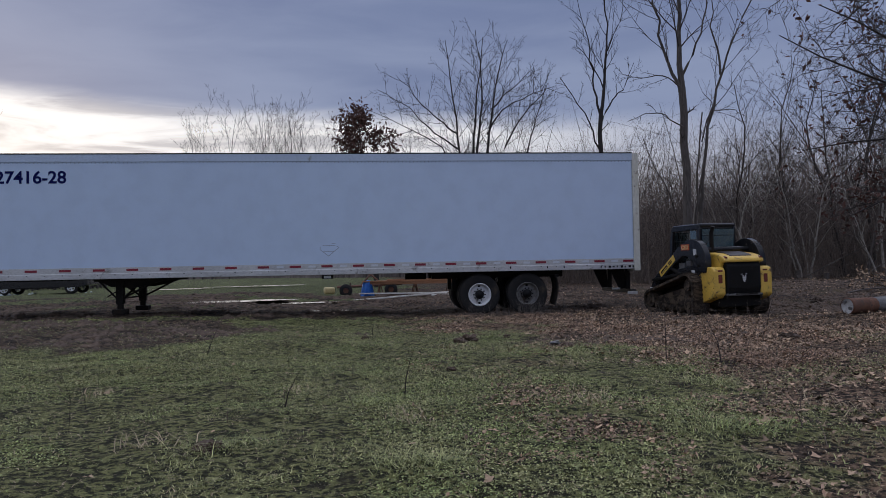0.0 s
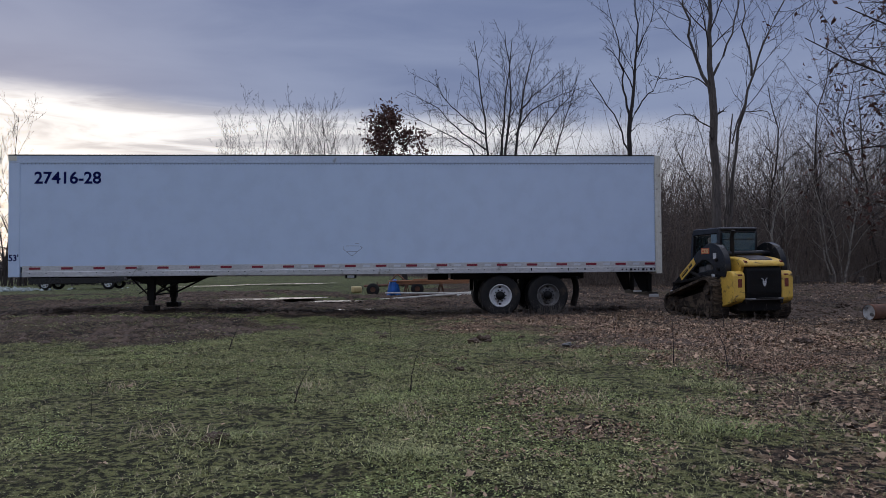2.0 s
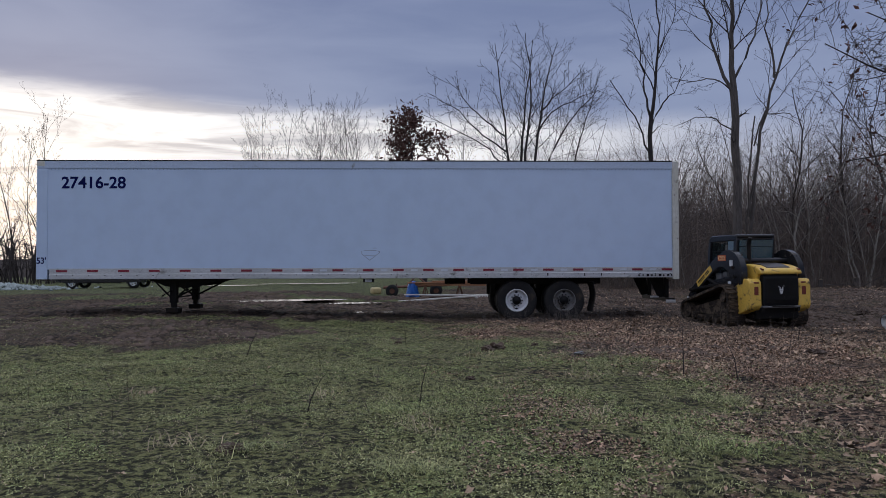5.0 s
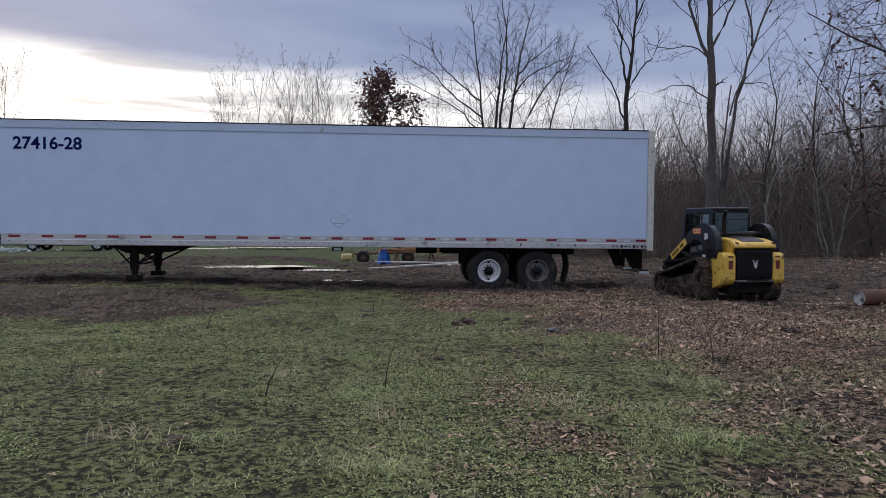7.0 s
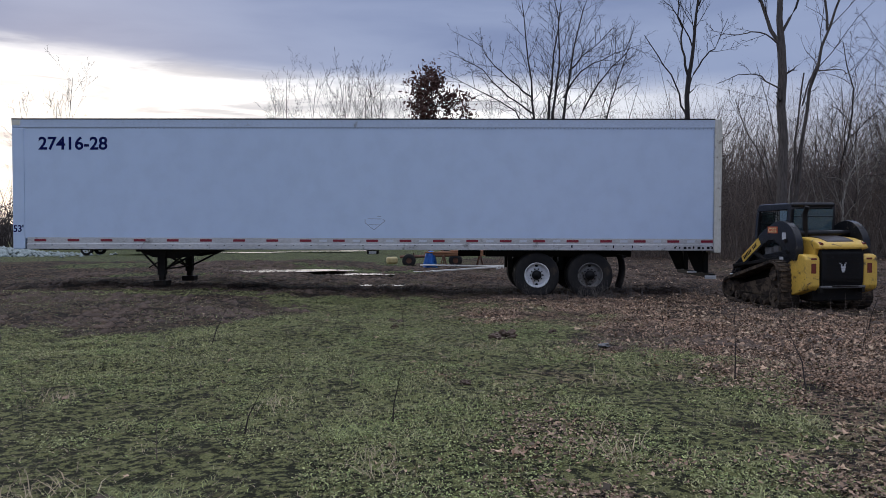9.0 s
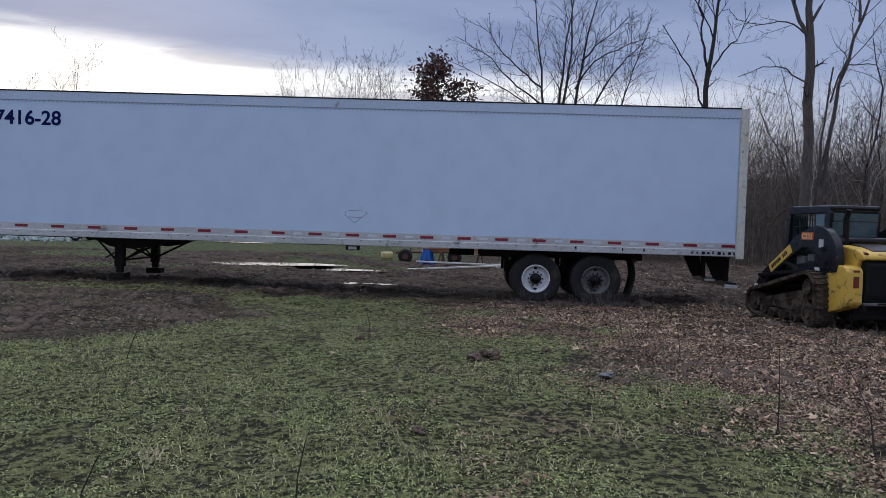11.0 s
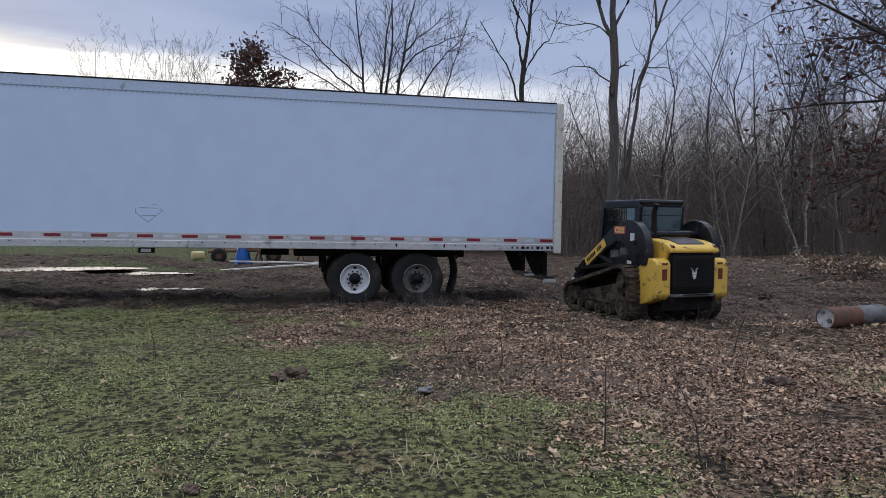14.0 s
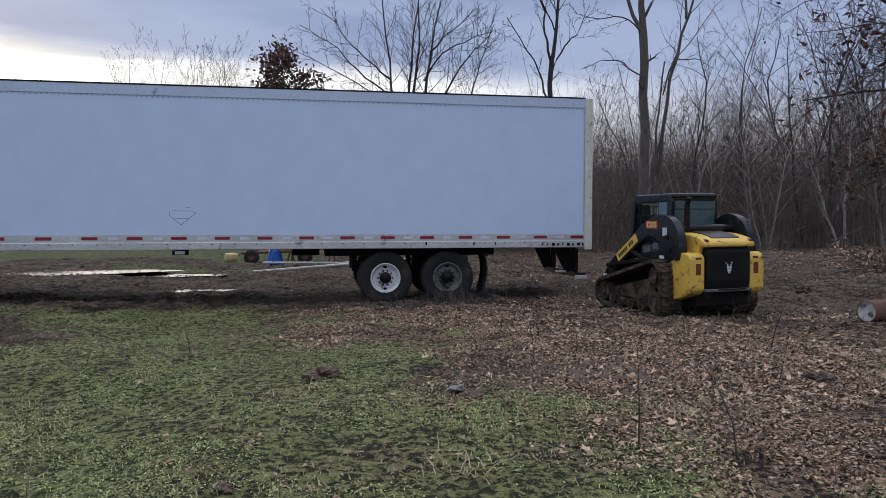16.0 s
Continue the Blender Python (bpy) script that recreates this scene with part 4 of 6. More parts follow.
        for k in range(3):
            add_box(bm, (min(s * 0.708, s * 0.714), 0.32 + k * 0.07, 0.93), (max(s * 0.708, s * 0.714), 0.36 + k * 0.07, 0.955))
        part("strip_bar", bm, M["black_paint"], side)
        part("seam", boxes(((min(s * 0.425, s * 0.715), 0.012, 0.615), (max(s * 0.425, s * 0.715), 0.022, 0.628))), M["mesh_black"], side)
        part("fender", prism([(0.72, 0.93), (0.75, 0.99), (2.2, 0.80), (2.2, 0.74)], s * 0.44, s * 0.80, 0.008), M["black_steel"], t)
    # chassis
    part("chassis", prism([(0.15, 0.32), (0.15, 0.95), (2.3, 0.85), (2.45, 0.45), (2.2, 0.26), (0.5, 0.26)], -0.52, 0.52, 0.02), M["black_steel"], t)
    part("belly_pan", boxes(((-0.5, 0.1, 0.22), (0.5, 0.8, 0.5)), bevel=0.02), M["black_steel"], t)
    # engine door and hood
    grille = part("rear_grille", prism([(0.0, 0.50), (-0.03, 0.62), (-0.03, 1.08), (0.02, 1.17), (0.12, 1.17), (0.12, 0.50)], -0.41, 0.41, 0.015), M["mesh_black"], t, "black mesh engine door")
    rows = bmesh.new()
    for k in range(22):
        add_box(rows, (-0.33, -0.0335, 0.565 + k * 0.023), (0.33, -0.0295, 0.573 + k * 0.023))
    tagged(part("grille_mesh", rows, M["black_steel"], grille), kind="stuff")
    bm = bmesh.new()
    for px, pz, w, h in ((-0.03, 0.86, 0.02, 0.05), (0.03, 0.86, 0.02, 0.05), (0.0, 0.83, 0.09, 0.03), (0.0, 0.79, 0.07, 0.04), (0.0, 0.755, 0.04, 0.03), (-0.06, 0.90, 0.03, 0.012), (0.05, 0.905, 0.03, 0.012)):
        add_box(bm, (px - w / 2, -0.038, pz - h / 2), (px + w / 2, -0.0325, pz + h / 2))
    part("emblem", bm, M["white_mark"], grille, "small pale emblem")
    part("bumper", boxes(((-0.44, -0.045, 0.455), (0.44, 0.1, 0.50)), bevel=0.012), M["grey_coat"], t, "scuffed grey rear bumper bar")
    part("tow_bracket", boxes(((-0.46, -0.05, 0.38), (-0.40, 0.05, 0.47)), ((0.36, -0.05, 0.38), (0.42, 0.05, 0.47)), ((-0.22, -0.065, 0.485), (0.3, -0.04, 0.50)), bevel=0.006), M["black_steel"], t)
    hood = part("hood", prism([(-0.05, 1.15), (-0.06, 1.19), (-0.03, 1.24), (0.06, 1.29), (0.25, 1.34), (0.55, 1.37), (0.66, 1.34), (0.66, 1.02), (0.1, 1.02), (0.06, 1.15)], -0.48, 0.48, 0.03), M["yellow"], t, "yellow engine hood")
    part("hood_vent", prism([(0.04, 1.27), (0.06, 1.305), (0.25, 1.36), (0.5, 1.39), (0.56, 1.36)], -0.27, 0.27, 0.012), M["hood_dark"], hood, "dark worn hood panel")
    for x in (-0.42, 0.42):
        part("hood_lamp", cylinders(((x, -0.03, 1.235), (x, 0.05, 1.25), 0.035), seg=14), M["lamp_red"], hood)
    part("cross_tube", cylinders(((-0.62, 0.62, 1.44), (0.62, 0.62, 1.44), 0.055), seg=18), M["black_paint"], t)
    part("exhaust_pipe", cylinders(((-0.30, 0.60, 1.3), (-0.30, 0.60, 1.80), 0.045), ((-0.30, 0.60, 1.80), (-0.30, 0.54, 1.93), 0.042), seg=16), M["black_steel"], t)
    # cab
    cab = part("cab_frame", bmesh.new(), M["black_paint"], t, "black roll cage cab")
    bm = bmesh.new()
    for s in (-1, 1):
        a, b = sorted((s * 0.39, s * 0.46))
        for o in ([(0.82, 1.0), (0.78, 1.90), (0.90, 1.90), (0.94, 1.0)], [(1.92, 0.85), (1.80, 1.85), (1.90, 1.88), (2.02, 0.85)], [(0.78, 1.88), (0.82, 1.99), (1.80, 2.0), (1.90, 1.90), (1.86, 1.86)], [(0.9, 0.95), (0.9, 1.12), (1.98, 1.0), (1.98, 0.88)]):
            q = prism(o, a, b, 0.015)
            me = bpy.data.meshes.new("tmp")
            q.to_mesh(me)
            q.free()
            bm.from_mesh(me)
            bpy.data.meshes.remove(me)
    add_box(bm, (-0.40, 0.80, 1.90), (0.40, 0.90, 1.98), 0.012)
    add_box(bm, (-0.40, 0.80, 1.40), (0.40, 0.88, 1.50), 0.012)
    bm.to_mesh(cab.data)
    bm.free()
    part("roof_panel", boxes(((-0.45, 0.76, 1.93), (0.45, 1.84, 2.01)), bevel=0.035), M["black_paint"], cab)
    part("rear_window", prism([(0.80, 1.50), (0.765, 1.88), (0.775, 1.885), (0.81, 1.50)], -0.40, 0.40), M["glass"], cab, "dark rear window reflecting the sky")
    part("window_bar", boxes(((-0.40, 0.775, 1.74), (0.40, 0.795, 1.755))), M["black_paint"], cab)
    for s in (-1, 1):
        a, b = sorted((s * 0.455, s * 0.462))
        part("quarter_window", prism([(0.93, 1.50), (0.90, 1.86), (1.12, 1.87), (1.12, 1.50)], a, b), M["glass"], cab)
    part("front_window", boxes(((-0.385, 1.90, 1.0), (0.385, 1.91, 1.86))), M["glass"], cab)
    for s in (-1, 1):
        bm = bmesh.new()
        for k in range(13):
            y = 0.98 + k * 0.068
            add_cylinder(bm, (s * 0.425, y, 1.1), (s * 0.425, y, 1.88), 0.006, seg=6)
        for z in (1.25, 1.45, 1.65, 1.8):
            add_cylinder(bm, (s * 0.425, 0.92, z), (s * 0.425, 1.85, z), 0.006, seg=6)
        part("side_screen", bm, M["black_steel"], cab, "wire mesh side screen")
    part("seat", boxes(((-0.25, 1.05, 1.0), (0.25, 1.5, 1.12)), ((-0.25, 0.98, 1.05), (0.25, 1.1, 1.6)), bevel=0.03), M["tyre"], cab)
    # tool carrier at the front
    part("quick_coupler", boxes(((-0.62, 2.23, 0.22), (0.62, 2.36, 0.62)), bevel=0.02), M["black_steel"], t)
    part("marker", boxes(((-0.76, 2.28, 0.42), (-0.735, 2.36, 0.60))), M["white_mark"], t)
    return t


build_loader()


# ---- trees and woods ----
class Tree:
    """Grows tapered limbs: the stout ones into a trunk mesh, the thin ones into a crown mesh."""

    def __init__(self, seed, levels=4, spread=0.75, up=0.25, kids=(7, 6, 5, 4), shrink=0.55, wobble=0.09, start=0.35):
        self.rng = np.random.RandomState(seed)
        self.levels, self.spread, self.up, self.kids, self.shrink, self.wobble, self.first = levels, spread, up, kids, shrink, wobble, start
        self.stout = 2
        self.trunk, self.crown, self.tips = Bulk(), Bulk(), []

    def limb(self, p, d, length, radius, level=0, start=None):
        rng = self.rng
        n = (9, 6, 4, 2, 1)[min(level, 4)]
        pts, step = [np.array(p, float)], length / n
        d = np.array(d, float) / np.linalg.norm(d)
        for _ in range(n):
            d = d + rng.normal(0, self.wobble * (1 + 0.4 * level), 3) + np.array([0, 0, self.up * (0.25 if level else 0.06)])
            d /= np.linalg.norm(d)
            pts.append(pts[-1] + d * step)
        pts = np.array(pts)
        s = np.linspace(0, 1, n + 1)
        rad = radius * (1 - 0.82 * s) + 0.0025
        if level == 0:
            rad = rad + radius * 0.35 * np.exp(-s * 14)
        v, f = sweep(pts, rad, (8, 5, 3, 3, 3)[min(level, 4)])
        (self.trunk if level < self.stout else self.crown).add(v, f)
        if level >= self.levels:
            self.tips.append(pts[-1])
            return
        self.tips.append(pts[-1])
        k = self.kids[min(level, len(self.kids) - 1)]
        start = start if start is not None else (self.first if level == 0 else 0.22)
        turn = rng.uniform(0, 6.28)
        for i in range(k):
            u = start + (0.97 - start) * (i + rng.uniform(0.1, 0.9)) / k
            a = u * n
            j = min(int(a), n - 1)
            at = pts[j] + (pts[j + 1] - pts[j]) * (a - j)
            along_d = pts[j + 1] - pts[j]
            along_d /= np.linalg.norm(along_d)
            turn += 2.4 + rng.uniform(-0.5, 0.5)
            side = np.cross(along_d, [math.cos(turn), math.sin(turn), 0.3])
            side /= np.linalg.norm(side) + 1e-9
            w = self.spread * rng.uniform(0.7, 1.25)
            nd = along_d * (1 - 0.45 * w) + side * w + np.array([0, 0, self.up])
            ln = length * self.shrink * rng.uniform(0.6, 1.1) * (1.15 - 0.55 * u)
            rd = radius * (1 - 0.82 * u) * (0.48, 0.58, 0.7, 0.7)[min(level, 3)]
            self.limb(at, nd, ln, max(rd, 0.004), level + 1)

    def stem(self, way, radius, tip, kids, reach=1.0, first=0.25):
        """A stout limb that bends through a few places, with boughs of the given reach along it."""
        rng = self.rng
        w = np.array(way, float)
        u = np.linspace(0, len(w) - 1, 4 * (len(w) - 1) + 1)
        pts = np.stack([np.interp(u, np.arange(len(w)), w[:, k]) for k in range(3)], 1)
        pts[1:-1] = 0.25 * pts[:-2] + 0.5 * pts[1:-1] + 0.25 * pts[2:]
        pts[1:] += rng.normal(0, 0.05, (len(pts) - 1, 3)) * [1, 1, 0.3]
        s = np.linspace(0, 1, len(pts))
        rad = radius + (tip - radius) * s ** 0.8
        if w[0, 2] < 0:
            rad = rad + radius * 0.35 * np.exp(-s * 14)
        self.trunk.add(*sweep(pts, rad, 8))
        turn = rng.uniform(0, 6.28)
        for i in range(kids):
            at = first + (0.98 - first) * (i + rng.uniform(0.1, 0.9)) / kids
            j = min(int(at * (len(pts) - 1)), len(pts) - 2)
            d = pts[j + 1] - pts[j]
            d /= np.linalg.norm(d)
            turn += 2.4 + rng.uniform(-0.5, 0.5)
            side = np.cross(d, [math.cos(turn), math.sin(turn), 0.3])
            side /= np.linalg.norm(side) + 1e-9
            nd = d * 0.6 + side * rng.uniform(0.5, 0.9) + np.array([0, 0, 0.25])
            self.limb(pts[j], nd, reach * rng.uniform(0.6, 1.15) * (1.15 - 0.5 * at), max(0.34 * rad[j], 0.012), 2)

    def leaves(self, count, size, box=0.35):
        rng = self.rng
        tips = np.array(self.tips)
        c = tips[rng.randint(0, len(tips), count)] + rng.normal(0, box, (count, 3))
        return leaf_cloud(rng, c, size)

    def place(self, name, m, bark, label, twig=None, group="", leaf=None):
        t = thing(name, m)
        tagged(t, label, "tree", group)
        part_mesh("trunk", self.trunk.mesh("trunk", bark, True), t)
        if self.crown.n:
            part_mesh("crown", self.crown.mesh("crown", twig or M["twig"]), t, "bare twigs")
        if leaf:
            part_mesh("foliage", leaf, t, "dry brown leaves")
        return t


def leaf_cloud(rng, c, size):
    """Small folded leaves at the given places, turned at random."""
    n = len(c)
    a = rng.normal(0, 1, (n, 3))
    a /= np.linalg.norm(a, axis=1)[:, None]
    b = np.cross(a, rng.normal(0, 1, (n, 3)))
    b /= np.linalg.norm(b, axis=1)[:, None]
    s = size * rng.uniform(0.6, 1.4, (n, 1))
    nrm = np.cross(a, b) * s * 0.25
    v = np.stack([c - a * s, c + b * s * 0.45 + nrm, c + a * s, c - b * s * 0.45 + nrm], 1).reshape(-1, 3)
    i = np.arange(n)[:, None] * 4
    return v, np.concatenate([i + [[0, 1, 2]], i + [[0, 2, 3]]])


def build_trees():
    # tall trunk beside the clearing, with its leaning neighbour and snapped stems
    t = Tree(11, 4, 0.6, 0.10, (8, 7, 5, 3), 0.36, 0.05, 0.15)
    t.stem([(0, 0, -0.2), (0.05, 0, 4), (-0.03, 0, 9.0)], 0.235, 0.17, 3, 1.2, 0.5)
    t.stem([(-0.03, 0, 8.7), (-0.1, 0.1, 11.5), (0.05, 0, 15), (0.1, 0, 20)], 0.16, 0.025, 16, 3.6)
    t.stem([(-0.1, 0, 8.6), (-0.75, 0.3, 10.8), (-1.3, 0.2, 13.5), (-2.3, 0, 18)], 0.095, 0.015, 14, 3.4)
    t.stem([(0.0, 0, 9.6), (0.9, -0.2, 11.4), (1.5, 0.1, 14), (1.9, 0.1, 17)], 0.06, 0.012, 10, 2.8)
    t.stem([(0.55, 0.4, -0.2), (0.75, 0.4, 3.2), (1.15, 0.4, 6.4), (2.0, 0.3, 9.9), (3.2, 0.4, 12.4), (4.6, 0.3, 15.0)], 0.12, 0.018, 14, 3.0, 0.5)
    t.stem([(1.95, 0.3, 9.7), (1.7, 0.5, 12), (1.9, 0.5, 14.5)], 0.06, 0.012, 6, 2.0)
    t.stem([(0.75, 0.4, 3.4), (0.95, 0.2, 6.0), (1.35, 0.1, 8.2)], 0.075, 0.035, 2, 1.0, 0.5)
    t.stem([(0.55, 0.3, 2.6), (0.6, 0.2, 5.2), (0.95, 0.1, 7.9)], 0.06, 0.03, 2, 0.8, 0.5)
    t.stem([(0.95, 0.3, 6.6), (1.3, 0.3, 8.0), (2.3, 0.2, 8.1), (3.1, 0.2, 7.7)], 0.04, 0.01, 4, 1.0)
    t.stem([(-0.05, 0, 7.0), (-0.9, 0, 7.8), (-1.7, 0.2, 7.9), (-2.6, 0.2, 7.5)], 0.04, 0.008, 4, 1.0)
    t.stem([(-0.05, 0, 9.0), (-1.0, 0, 9.6), (-2.0, 0.2, 9.5), (-3.0, 0.2, 9.7)], 0.04, 0.008, 5, 1.2)
    t.place("tall_tree", pose(7.5, 13.2, 0), M["bark"], "tall bare tree with a straight grey trunk and leaning second stem")
    # slender forked tree
    t = Tree(23, 4, 0.55, 0.16, (8, 6, 5, 3), 0.40, 0.05, 0.15)
    t.stem([(0, 0, -0.2), (0.05, 0, 5), (0.0, 0, 9.2)], 0.17, 0.12, 2, 1.6, 0.6)
    t.stem([(0.0, 0, 9.0), (0.35, 0, 11.5), (0.55, 0, 14), (0.3, 0, 17.2)], 0.11, 0.015, 11, 2.6)
    t.stem([(-0.02, 0, 9.2), (-0.3, 0.1, 11.0), (-0.5, 0.1, 13.2), (-1.1, 0, 15.6)], 0.07, 0.012, 9, 2.4)
    t.stem([(-0.05, 0, 7.2), (-0.9, 0, 9.2), (-2.2, 0.1, 11.2)], 0.055, 0.02, 5, 1.4)
    t.stem([(0.03, 0, 8.6), (0.6, 0, 10.0), (1.5, 0.1, 10.7), (2.0, 0.1, 12.0)], 0.055, 0.012, 6, 1.7)
    t.stem([(0.2, 0, 10.6), (-0.7, 0, 12.4), (-1.5, 0.1, 13.4)], 0.04, 0.01, 5, 1.6)
    t.stem([(0.5, 0, 12.6), (1.2, 0, 14.2), (1.6, 0.1, 15.8)], 0.04, 0.01, 5, 1.6)
    t.place("bare_tree", pose(5.75, 19.5, 0), M["bark_dark"], "slender bare tree with upswept branches", M["bark_dark"])
    # many-stemmed vase-shaped tree
    t = Tree(31, 4, 0.6, 0.10, (8, 7, 5, 3), 0.40, 0.06, 0.15)
    for pts, r, k in (([(-0.25, 0, -0.2), (-0.6, 0, 5), (-1.05, 0, 9.5), (-1.5, 0.2, 14.0)], 0.13, 10), ([(-0.08, 0.2, -0.2), (-0.1, 0.2, 7), (0.15, 0.3, 10.0), (0.75, 0.3, 14.2)], 0.13, 10), ([(0.0, 0, -0.2), (0.12, 0, 8), (0.6, -0.2, 11), (0.1, -0.3, 14.4)], 0.11, 9), ([(0.25, 0, -0.2), (0.7, 0, 7), (1.05, 0, 10.5), (2.0, 0.2, 14.0)], 0.13, 10), ([(0.4, 0.1, -0.2), (1.0, 0.2, 6.5), (2.6, 0.3, 9.4), (4.3, 0.3, 11.2)], 0.10, 9), ([(1.9, 0.4, -0.2), (2.9, 0.5, 7), (3.5, 0.5, 9), (4.4, 0.5, 11.6)], 0.07, 8)):
        t.stem(pts, r, 0.015, k + 9, 2.9, 0.45)
    for pts in ([(-0.95, 0, 8.6), (-2.0, 0, 9.4), (-3.1, 0.2, 10.6), (-4.4, 0.2, 12.0)], [(-0.85, 0, 7.7), (-2.2, 0.2, 8.7), (-3.6, 0.3, 10.2), (-5.4, 0.3, 11.2)], [(-0.5, 0.3, 6.2), (-1.9, 0.3, 8.0), (-3.4, 0.3, 8.9), (-5.8, 0.3, 10.0)], [(1.0, 0, 10.0), (2.0, 0, 11.0), (3.4, 0.2, 12.2)], [(0.75, 0.2, 8.6), (1.6, 0, 10.0), (3.2, 0.2, 10.8), (4.8, 0.2, 11.4)]):
        t.stem(pts, 0.055, 0.010, 12, 2.1, 0.2)
    t.place("bare_tree", pose(-0.75, 22.0, 0), M["bark_dark"], "many-stemmed bare tree with a wide vase-shaped crown", M["bark_dark"])
    # oak that keeps its brown leaves
    t = Tree(41, 3, 0.8, 0.08, (22, 5, 4), 0.34, 0.05, 0.22)
    t.limb((0, 0, -0.2), (0, 0, 1), 11.0, 0.16)
    v, f = t.leaves(4600, 0.14, 0.30)
    t.place("leafy_oak", pose(-6.35, 28.5, 0), M["bark_dark"], "young oak keeping its dark brown leaves", leaf=bulk_mesh("foliage", v, f, M["oak_leaf"]))
    # foreground oak whose limbs hang into the clearing
    t = Tree(53, 4, 0.7, 0.03, (7, 9, 7, 4), 0.46, 0.125, 0.3)
    t.limb((0, 0, -0.2), (0.05, 0.05, 1), 9.0, 0.22, start=0.55)
    for z, dx, dy, dz, ln in ((3.3, -1, -0.25, 0.04, 4.3), (3.7, -1, 0.15, 0.06, 5.0), (4.2, -1, -0.05, 0.12, 5.4), (4.7, -1, 0.3, 0.28, 6.4), (5.2, -1, -0.2, 0.36, 6.6), (6.0, -0.9, 0.1, 0.60, 6.4), (3.3, -0.4, -1, 0.3, 5.0), (4.4, -1, 0.1, 0.2, 5.6), (5.6, -1, 0.25, 0.5, 6.8), (6.6, -1, -0.1, 0.55, 6.6), (7.4, -0.9, 0.2, 0.7, 6.0), (4.9, -0.9, 0.5, 0.22, 5.6)):
        t.limb((0, 0, z), (dx, dy, dz), ln, 0.055, 1)
    tips = np.array(t.tips)
    rng = np.random.RandomState(9)
    low = tips[(tips[:, 2] < 5.0) & (tips[:, 0] > -4.4)]
    c = np.concatenate([low[rng.randint(0, len(low), 1500)] + rng.normal(0, 0.10, (1500, 3)), tips[rng.randint(0, len(tips), 1300)] + rng.normal(0, 0.10, (1300, 3))])
    v, f = leaf_cloud(rng, c, 0.075)
    t.place("oak_tree", pose(8.6, -3.3, 0), M["bark_dark"], "spreading oak still holding a few brown leaves", leaf=bulk_mesh("foliage", v, f, M["oak_leaf"]))
    # thin birches far over the field
    rng = np.random.RandomState(77)
    for k, (x, y, h) in enumerate(((-17.6, 36, 12.6), (-15.6, 38, 13.6), (-13.0, 37, 13.0), (-10.4, 39, 13.2), (-19.8, 40, 11.0), (-9.0, 40, 12.6), (-4.5, 38, 12), (1.5, 36, 11.5), (3.4, 33, 11), (-31.5, 30, 12.0), (-36.0, 36, 11.0), (-34.0, 24, 9), (-16.6, 37, 12.8), (-14.4, 36, 12.2), (-18.7, 38, 11.6), (-11.6, 38, 12.4), (-9.8, 36, 11.6), (-12.3, 40, 12.2))):
        t = Tree(100 + k, 4, 0.55, 0.16, (13, 6, 4, 2), 0.40, 0.06, 0.25)
        t.stout = 1
        t.limb((0, 0, -0.2), (rng.uniform(-0.08, 0.08), 0, 1), h, 0.05)
        if k % 2:
            t.limb((0.3, 0, -0.2), (rng.uniform(-0.2, 0.2), 0, 1), h * 0.85, 0.04)
        t.place("thin_birch", pose(-6.2 + 2.2 * (x + 6.2), -15.8 + 2.2 * (y + 15.8), -0.5) @ Matrix.Scale(2.14, 4), M["twig"], "thin bare birch with fine upswept twigs", group="birches over the field")
    # the wood: a few kinds, repeated with other sizes and turns
    kinds = []
    for k in range(7):
        t = Tree(200 + k, 4, 0.62 + 0.07 * (k % 3), 0.10, (12, 6, 4, 2), 0.40, 0.10 + 0.02 * (k % 3), 0.26 + 0.05 * (k % 2))
        h = (10, 12, 9, 13, 8, 11, 14)[k]
        t.limb((0, 0, -0.2), (0.06 * (k % 3 - 1), 0.03, 1), h, 0.045 + 0.0045 * h * (0.6 + 0.2 * (k % 3)))
        if k % 3 == 1:
            t.limb((0.25, 0.1, -0.2), (0.22, 0, 1), h * 0.7, 0.06)
        bark = M["bark_pale"] if k in (2, 4) else M["bark_dark"] if k % 2 else M["bark"]
        kinds.append(t.place("wood_tree", pose(12 + 3.1 * k, 21.5 + (k * 37 % 11) * 0.5, 0), bark, "bare pale-barked tree at the edge of the wood" if k in (2, 4) else "bare thin tree at the edge of the wood", group="trees of the wood"))
    # pale trunks standing out along the edge
    for x, y, s, r in ((13.4, 19.7, 0.75, 10), (17.0, 19.6, 0.85, 80), (17.7, 19.9, 0.8, 200), (21.8, 19.5, 0.95, 140), (24.6, 20.0, 1.0, 250), (11.0, 20.5, 0.7, 300), (28.5, 20.0, 1.1, 30), (15.2, 20.8, 0.8, 120)):
        copy_thing(kinds[2 if r % 4 else 4], pose(x, y, 0, 0, 0, r) @ Matrix.Scale(s, 4))
    rng = np.random.RandomState(6)
    for k in range(22):
        copy_thing(kinds[rng.choice([1, 3, 5, 6])], pose(rng.uniform(19, 40), rng.uniform(20.5, 30), 0, 0, 0, rng.uniform(0, 360)) @ Matrix.Scale(rng.uniform(1.05, 1.35), 4))
    rng = np.random.RandomState(5)
    for k in range(48):
        x = rng.uniform(6, 48)
        y = 20.5 + rng.uniform(0, 1) ** 1.3 * 20 + max(0, 12 - x) * 0.55
        s = rng.uniform(0.65, 1.1) * (0.62 if x < 17 else 0.85 if x < 22 else 1.15)
        copy_thing(kinds[rng.randint(7)], pose(x, y, 0, 0, 0, rng.uniform(0, 360)) @ Matrix.Scale(s, 4))


build_trees()


